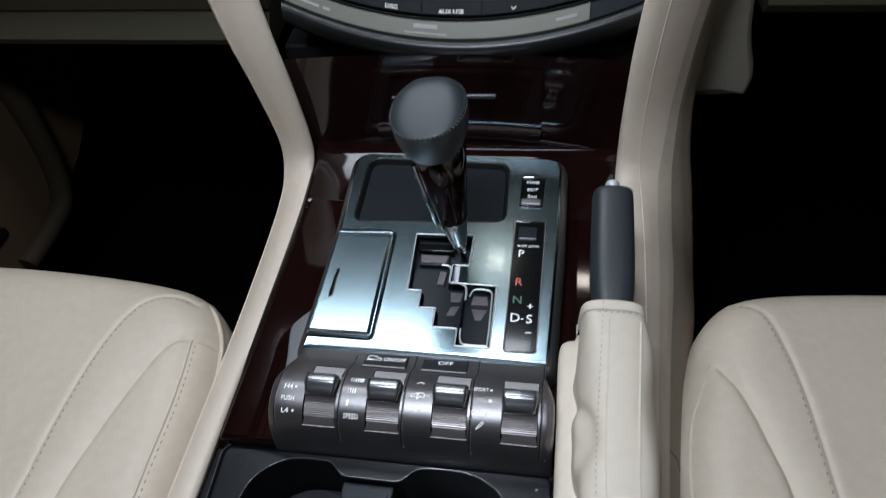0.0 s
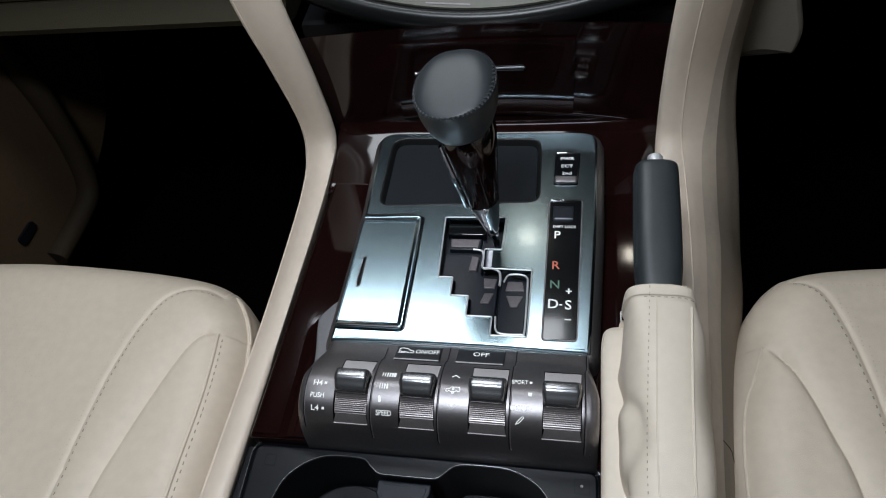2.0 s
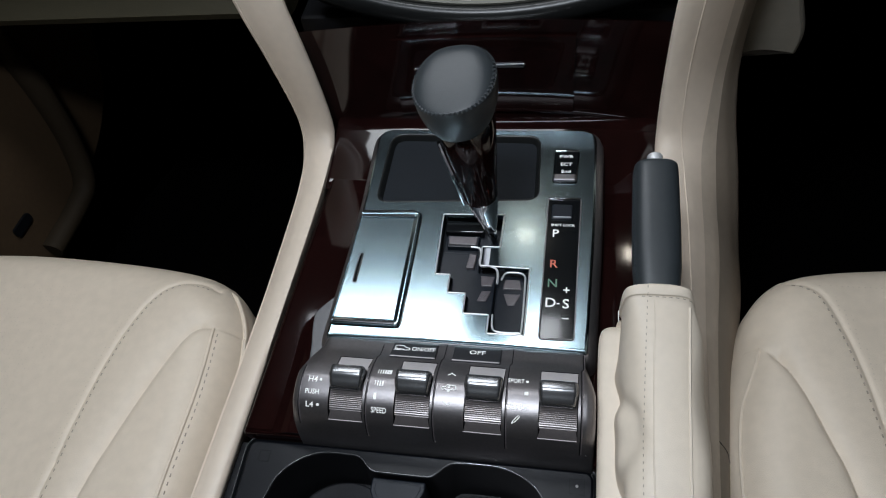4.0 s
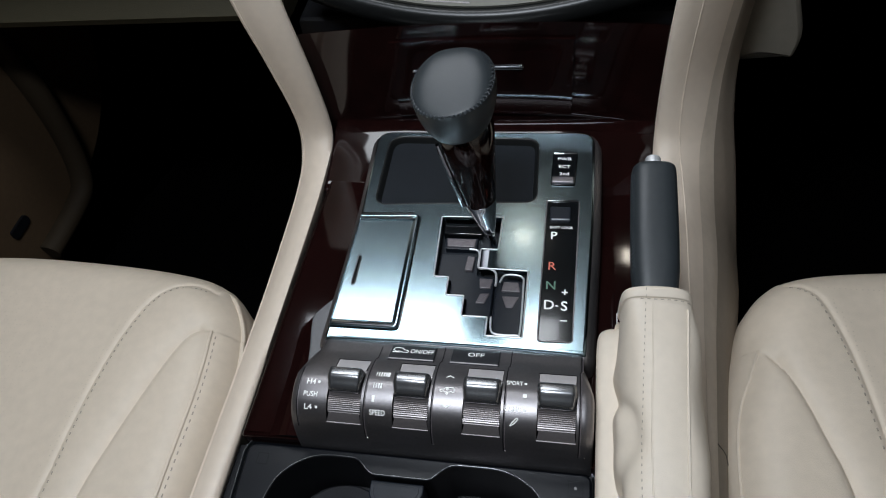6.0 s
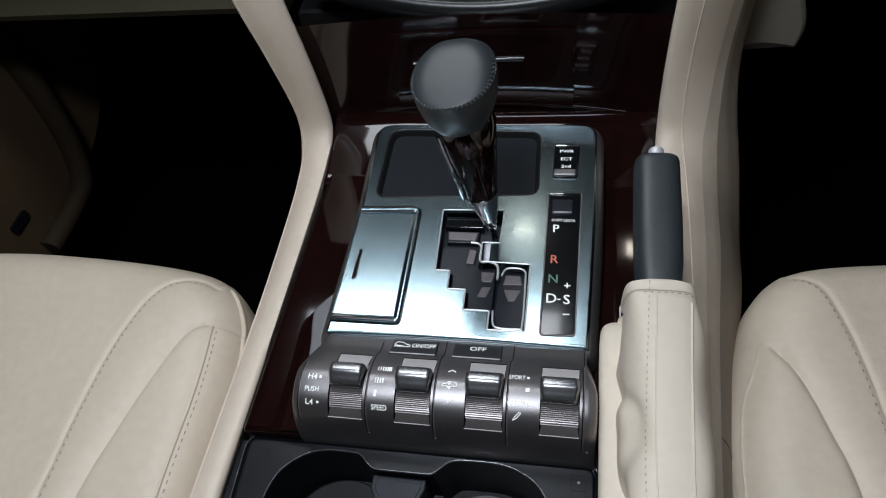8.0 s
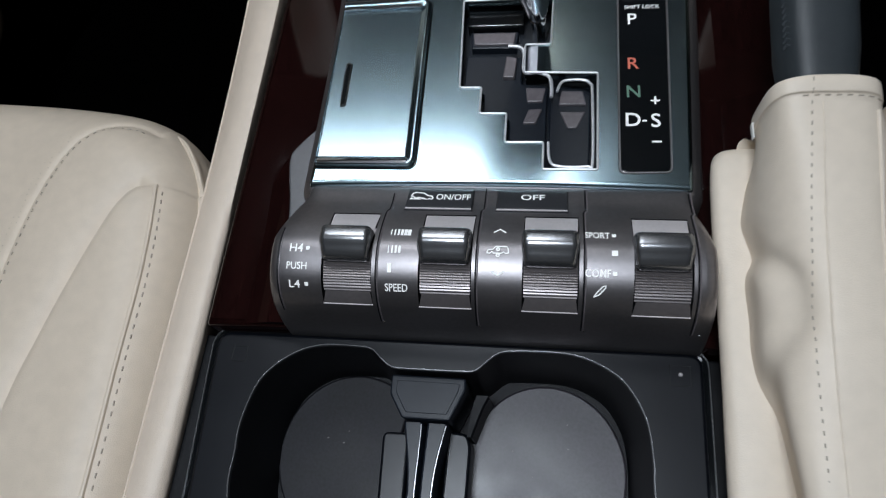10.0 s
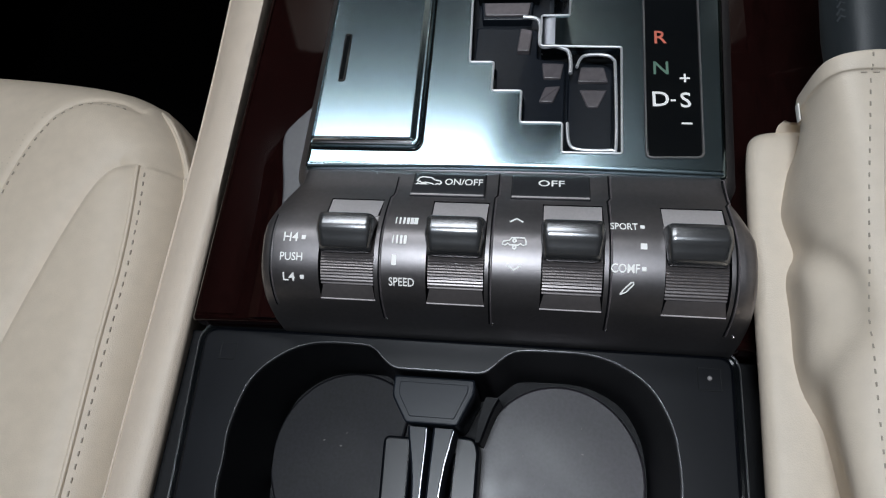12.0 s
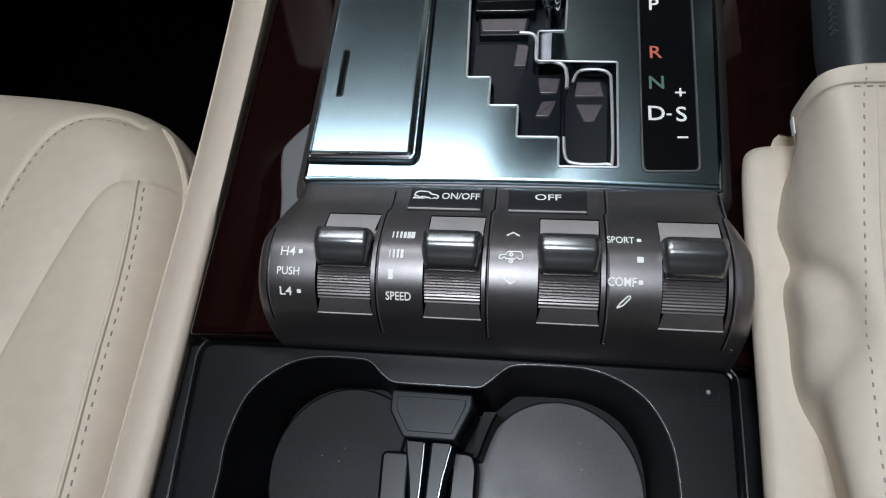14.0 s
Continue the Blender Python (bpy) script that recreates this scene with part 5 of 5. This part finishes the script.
def seat(side, dy_lines, label):
    rim, stitch, groove, piping = dy_lines
    RIM, STITCH, GROOVE, PIPING = plan(rim, 30, True), plan(stitch), plan(groove), plan(piping)
    sy, sx = [p[1] for p in reversed(STITCH)], [p[0] for p in reversed(STITCH)]
    gy, gx = [p[1] for p in reversed(GROOVE)], [p[0] for p in reversed(GROOVE)]

    def height(x, y):
        """Height of the cushion's top at arrays x, y of the plan."""
        d = near_line(x, y, RIM + RIM[:1])
        t = np.clip((ROLL - d) / ROLL, 0, 1)
        z = -0.064 - ROLL * 1.05 * (1 - np.sqrt(np.clip(1 - t ** 2.2, 0, 1)))
        st, gr, pi = near_line(x, y, STITCH), near_line(x, y, GROOVE), near_line(x, y, PIPING)
        into = st * np.where(x > np.interp(y, sy, sx), 1, -1)
        z = z - 0.009 / (1 + np.exp(-into / 0.016))
        # a tucked crease: the bolster rolls over into it, the panel beside it runs up to it flat
        wide = np.where((x > np.interp(y, gy, gx)) | (y > gy[-1]), 0.0110, 0.0034)
        fade = np.clip(np.hypot(x - GROOVE[0][0], y - GROOVE[0][1]) / 0.016, 0.2, 1)
        z = z - 0.0095 * fade * np.exp(-gr / wide)
        z = z - 0.0030 * np.exp(-st / 0.0024) - 0.0008 * np.exp(-(pi / 0.006) ** 2)
        return z

    to = lambda p: Vector((side * p[0], p[1], p[2]))
    ob = thing("front_seat", to((0.45, -0.15, -0.30)), label, "car seat", "front seats")
    cx, cy = 0.45, -0.17
    ks = [1.0, 0.997, 0.992, 0.985, *np.linspace(0.976, 0.35, 150), 0.2, 0.08]
    rx, ry = np.array([p[0] for p in RIM]), np.array([p[1] for p in RIM])
    k = np.array(ks)[:, None]
    px, py = cx + (rx - cx)[None, :] * k, cy + (ry - cy)[None, :] * k
    pz = height(px, py)
    n = len(RIM)
    verts, faces, inside = [], [], []
    for zz, sh in ((-0.31, 0.97), (-0.24, 0.985), (-0.16, 0.998)):
        verts += [to((cx + (a - cx) * sh, cy + (b - cy) * sh, zz)) for a, b in zip(rx, ry)]
    for i in range(len(ks)):
        verts += [to((px[i, j], py[i, j], pz[i, j])) for j in range(n)]
    rows = len(ks) + 3
    lim = np.interp(py, sy, sx)
    for i in range(rows - 1):
        for j in range(n):
            jj = (j + 1) % n
            faces.append((i * n + j, i * n + jj, (i + 1) * n + jj, (i + 1) * n + j))
            q = max(i - 3, 0)
            inside.append(1 if (px[q, j] > lim[q, j] + 0.003 and py[q, j] < sy[-1] - 0.006 and px[q, j] < 0.60 and i > 8) else 0)
    faces.append(tuple((rows - 1) * n + j for j in range(n)))
    inside.append(1)
    bm = bmesh.new()
    vs = [bm.verts.new(v) for v in verts]
    for f, m in zip(faces, inside):
        bm.faces.new([vs[i] for i in f]).material_index = m
    cushion = part("cushion", bm, [leather, leather_holes], ob, "cream leather cushion with perforated middle", smooth=80)
    hz = lambda a, b: float(height(np.array([a]), np.array([b]))[0])
    bm = fresh()
    for line, off, step, length in ((STITCH, -0.0048, 0.0062, 0.0024), (PIPING if side < 0 else (), -0.0042, 0.0062, 0.0028)):
        acc = 0.0
        for a, b in zip(line, line[1:]):
            d = b - a
            count = max(1, round(d.length / 0.001))
            for c in range(count):
                acc += d.length / count
                if acc < step or a.y < -0.30:
                    continue
                acc = 0.0
                e = d.normalized()
                p = a + d * c / count + Vector((-e.y, e.x, 0)) * off
                q = p + e * length
                tube(bm, [to((p.x, p.y, hz(p.x, p.y) + 0.0002)), to((q.x, q.y, hz(q.x, q.y) + 0.0002))], 0.00055, 5)
    part("stitching", bm, thread, cushion, "beige stitching along the bolster", kind="stuff")
    bm = fresh()
    tube(bm, [to((p.x, p.y, hz(p.x, p.y) - 0.0001)) for p in PIPING], 0.0015, 8)
    part("piping", bm, leather, cushion, "raised cream piping")
    # welt between the top and the flank
    if side < 0:
        bm = fresh()
        edge = []
        for a, b in zip(RIM, RIM[1:]):
            if a.x < 0.250 and -0.35 < a.y < 0.098:
                e = (b - a).normalized()
                inner = Vector((-e.y, e.x, 0))
                if inner.dot(Vector((cx, cy, 0)) - a) < 0:
                    inner = -inner
                p = a + inner * 0.0050
                edge.append(to((p.x, p.y, hz(p.x, p.y) + 0.0005)))
        count = len(edge)
        tube(bm, edge, [0.0026 * min(1.0, 0.3 + min(i, count - 1 - i) / 10) for i in range(count)], 8)
        part("flank_welt", bm, leather, cushion, "welt between cushion and flank")
    bm = fresh()
    box(bm, *sorted((side * 0.66, side * 0.26)), -0.42, 0.06, -0.40, -0.30, 0.01)
    part("seat_base", bm, black, ob, "black seat base")
    return ob


seat(-1, ([(0.197, -0.44), (0.1985, -0.20), (0.2010, -0.05), (0.2070, 0.022), (0.2240, 0.070), (0.2560, 0.1055), (0.305, 0.1220), (0.40, 0.1320), (0.52, 0.135), (0.63, 0.123), (0.69, 0.085), (0.712, 0.0), (0.715, -0.20), (0.71, -0.44), (0.69, -0.48), (0.45, -0.49), (0.22, -0.48)],
          [(0.256, 0.086), (0.268, 0.0910), (0.284, 0.0905), (0.300, 0.082), (0.315, 0.062), (0.3255, 0.026), (0.3305, -0.018), (0.3318, -0.070), (0.331, -0.115), (0.333, -0.25), (0.335, -0.42)],
          [(0.236, 0.0395), (0.250, 0.0390), (0.257, 0.034), (0.2655, 0.019), (0.2745, -0.009), (0.2825, -0.040), (0.290, -0.074), (0.2975, -0.116), (0.310, -0.25), (0.322, -0.42)],
          [(0.2385, 0.039), (0.2345, 0.018), (0.2318, -0.005), (0.2300, -0.035), (0.2292, -0.085), (0.2278, -0.14), (0.226, -0.25), (0.223, -0.42)]),
     "driver's cream leather seat cushion with stitched bolster")
seat(1, ([(0.200, -0.44), (0.1990, -0.20), (0.2005, -0.05), (0.2065, 0.0), (0.2210, 0.057), (0.2425, 0.112), (0.281, 0.148), (0.365, 0.163), (0.50, 0.168), (0.63, 0.155), (0.69, 0.11), (0.712, 0.02), (0.715, -0.20), (0.71, -0.44), (0.69, -0.48), (0.45, -0.49), (0.22, -0.48)],
         [(0.272, 0.130), (0.284, 0.121), (0.2945, 0.105), (0.304, 0.071), (0.309, 0.043), (0.3125, 0.014), (0.318, -0.06), (0.320, -0.12), (0.321, -0.25), (0.323, -0.42)],
         [(0.238, 0.0585), (0.246, 0.052), (0.257, 0.036), (0.268, 0.009), (0.276, -0.017), (0.2845, -0.046), (0.292, -0.10), (0.298, -0.16), (0.304, -0.25), (0.308, -0.42)],
         [(0.2390, 0.058), (0.2300, 0.032), (0.2215, 0.010), (0.2160, -0.018), (0.2135, -0.052), (0.212, -0.12), (0.211, -0.25), (0.210, -0.42)]),
     "passenger's cream leather seat cushion with stitched bolster")

# ---- dashboard: lower end of the centre stack ----
stack = thing("center_stack", (0, 0.32, 0.10), "lower end of the dashboard's centre stack with audio buttons", "dashboard")
SU = Vector((0, 0.6, 0.8))
SN = Vector((0, -0.8, 0.6))


def stk(x, s, out=0.0):
    """A point of the stack's face: s metres above its foot, bowed like a smile."""
    bow = 0.030 * (x / 0.16) ** 2
    return Vector((x, 0.300, 0.074)) + SU * (s + bow) + SN * out


def stack_strip(bm, s0, s1, xa, xb, out, back=0.03, n=25, lip=0.0015):
    rows = []
    for s, o in ((s0, -back), (s0, out - lip), (s0 + lip, out), (s1 - lip, out), (s1, out - lip), (s1, -back)):
        rows.append([stk(x, s, o) for x in np.linspace(xa, xb, n)])
    loft(bm, rows + [rows[0]], False, False)
    return bm


bm = fresh()
rows = []
for s, o in ((-0.012, -0.05), (-0.012, -0.006), (-0.008, 0.002), (0.0, 0.0065), (0.006, 0.0060), (0.0095, 0.003), (0.0095, -0.05)):
    rows.append([stk(x, s, o) for x in np.linspace(-0.180, 0.180, 31)])
loft(bm, rows, False, False)
part("lower_lip", bm, lip_plastic, stack, "rounded gloss black lip", smooth=80)
bm = fresh()
stack_strip(bm, 0.0100, 0.0275, -0.178, 0.122, 0.003)
strip = part("trim_strip", bm, strip_metal, stack, "champagne metal strip with small lettering", smooth=30)
bm = fresh()
stack_strip(bm, 0.0100, 0.0275, 0.1225, 0.178, 0.0025)
part("trim_strip_end", bm, gate_plastic, stack, smooth=30)
bm = fresh()
stack_strip(bm, 0.0280, 0.0300, -0.176, 0.170, 0.0035, lip=0.0008)
part("dark_line", bm, black, stack)
bm = fresh()
stack_strip(bm, 0.0300, 0.140, -0.178, 0.178, 0.0)
part("faceplate", bm, black, stack, "black button panel")
for k, xa in enumerate((-0.152, -0.0955, -0.0365, 0.0225, 0.0815)):
    bm = fresh()
    stack_strip(bm, 0.0315, 0.0500, xa, xa + 0.057, 0.003, n=9)
    b = part("audio_button", bm, black, stack, "black audio button", smooth=30)
    tx = xa + 0.0285
    slant = (Vector(stk(tx + 0.004, 0)) - Vector(stk(tx - 0.004, 0)))
    if k in (1, 2):
        print_mesh("letters", "DISC" if k == 1 else "AUX\u00b7USB", 0.0038, stk(tx - 0.001, 0.0360, 0.003), slant, SU, white_ink, b, wide=1.1)
    elif k == 0:
        print_mesh("letters", "DISC", 0.0034, stk(tx + 0.010, 0.0400, 0.003), slant, SU, white_ink, b)
        bm = fresh()
        ribbon(bm, [(-0.0024, 0.0010), (0, -0.0012), (0.0024, 0.0010)], 0.0008, stk(tx + 0.010, 0.0345, 0.003), slant, SU)
        part("arrow", bm, white_ink, b)
    else:
        bm = fresh()
        ribbon(bm, [(-0.0024, 0.0010), (0, -0.0012), (0.0024, 0.0010)], 0.0008, stk(tx, 0.0365, 0.003), slant, SU)
        part("arrow", bm, white_ink, b)
for xc, w, s, h in ((-0.152, 0.022, 0.0185, 0.0022), (-0.134, 0.008, 0.0185, 0.0026), (-0.034, 0.024, 0.0215, 0.0040), (-0.034, 0.042, 0.0150, 0.0014), (0.101, 0.020, 0.0190, 0.0026)):
    slant = (Vector(stk(xc + 0.004, 0)) - Vector(stk(xc - 0.004, 0)))
    bm = fresh()
    patch(bm, -w / 2, w / 2, -h / 2, h / 2, stk(xc, s, 0.003), slant, SU)
    part("small_print", bm, tab_plastic, strip, "pale bar of small print")
bm = fresh()
kc = stk(-0.176, 0.044, 0.0)
ring = lambda o, r: [kc + SN * o + Vector((1, 0, 0)) * r * math.cos(a) + SU * r * math.sin(a) for a in np.linspace(0, 2 * math.pi, 33)[:-1]]
loft(bm, [ring(o, r) for o, r in ((-0.01, 0.0165), (0.003, 0.0165), (0.004, 0.0150), (0.004, 0.0140), (0.013, 0.0132), (0.016, 0.0118), (0.0165, 0.0090), (0.0158, 0.002))])
part("rotary_knob", bm, chrome, stack, "silver rotary knob", smooth=40)
# body behind the stack
bm = fresh()
box(bm, -0.20, 0.20, 0.335, 0.60, -0.10, 0.055, 0.006)
part("stack_body", bm, black, stack)

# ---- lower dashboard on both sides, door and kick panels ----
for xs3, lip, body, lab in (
        ((-0.80, -0.5, -0.232), ((0.395, 0.060), (0.378, 0.035), (0.382, 0.026), (0.40, 0.0235), (0.45, 0.028), (0.45, 0.060)), ((0.397, 0.0625), (0.45, 0.0625), (0.62, 0.22), (0.42, 0.20), (0.387, 0.12)), "lower dashboard panel over the driver's footwell, beige darkened for shade"),
        ((0.300, 0.5, 0.80), ((0.400, 0.095), (0.388, 0.070), (0.395, 0.058), (0.42, 0.055), (0.47, 0.057), (0.47, 0.095)), ((0.402, 0.0975), (0.47, 0.0975), (0.62, 0.22), (0.42, 0.20), (0.392, 0.14)), "lower dashboard panel over the passenger's footwell, beige darkened for shade")):
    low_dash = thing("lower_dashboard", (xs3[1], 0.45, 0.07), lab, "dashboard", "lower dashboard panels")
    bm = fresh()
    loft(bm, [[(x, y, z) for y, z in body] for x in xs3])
    part("panel", bm, beige_shaded, low_dash, smooth=50)
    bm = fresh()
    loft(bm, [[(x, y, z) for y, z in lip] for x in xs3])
    part("lower_edge", bm, beige_shaded, low_dash, "rolled lower edge", smooth=50)
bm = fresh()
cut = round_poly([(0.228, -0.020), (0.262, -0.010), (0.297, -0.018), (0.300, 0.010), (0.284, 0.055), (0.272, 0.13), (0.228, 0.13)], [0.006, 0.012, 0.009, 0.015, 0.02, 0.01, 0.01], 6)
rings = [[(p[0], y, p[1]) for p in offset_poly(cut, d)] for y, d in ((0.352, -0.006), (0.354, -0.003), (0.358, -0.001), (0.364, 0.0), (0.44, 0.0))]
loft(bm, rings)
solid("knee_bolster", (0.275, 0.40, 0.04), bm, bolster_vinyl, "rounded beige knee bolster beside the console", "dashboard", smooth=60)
door = thing("door_panel", (-0.76, 0.40, -0.2), "dim tan door panel with a curved map pocket", "door panel")
bm = fresh()
out = round_poly([(0.05, -0.42), (0.30, -0.385), (0.385, -0.345), (0.44, -0.335), (0.535, -0.305), (0.605, -0.262), (0.650, -0.20), (0.685, -0.12), (0.72, 0.10), (0.72, 0.35), (-0.6, 0.35), (-0.6, -0.42)], [0.02, 0.02, 0.01, 0.01, 0.04, 0.05, 0.05, 0.05, 0.05, 0.05, 0.05, 0.05], 6)
loft(bm, [[(x, p[0], p[1]) for p in offset_poly(out, d)] for x, d in ((-0.80, 0), (-0.757, 0), (-0.752, -0.002), (-0.75, -0.006))])
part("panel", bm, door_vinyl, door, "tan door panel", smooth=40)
bm = fresh()
arc = smooth_line([(-0.740, 0.47, 0.02), (-0.738, 0.478, -0.085), (-0.736, 0.472, -0.170), (-0.736, 0.458, -0.250), (-0.738, 0.432, -0.312), (-0.742, 0.388, -0.330), (-0.744, 0.30, -0.335)], 8)
tube(bm, arc, 0.020, 12, flat=0.8)
part("pocket_rim", bm, dimmed_rim_vinyl, door, "curved rim of the map pocket", smooth=70)
bm = fresh()
slab(bm, round_poly(rect(-0.008, 0.008, -0.02, 0.02), 0.006), 0, 0.006)
bmesh.ops.transform(bm, verts=bm.verts, matrix=Matrix.Translation((-0.752, 0.30, -0.268)) @ Matrix.Rotation(radians(90), 4, "Y"))
part("pocket_slot", bm, black, door)
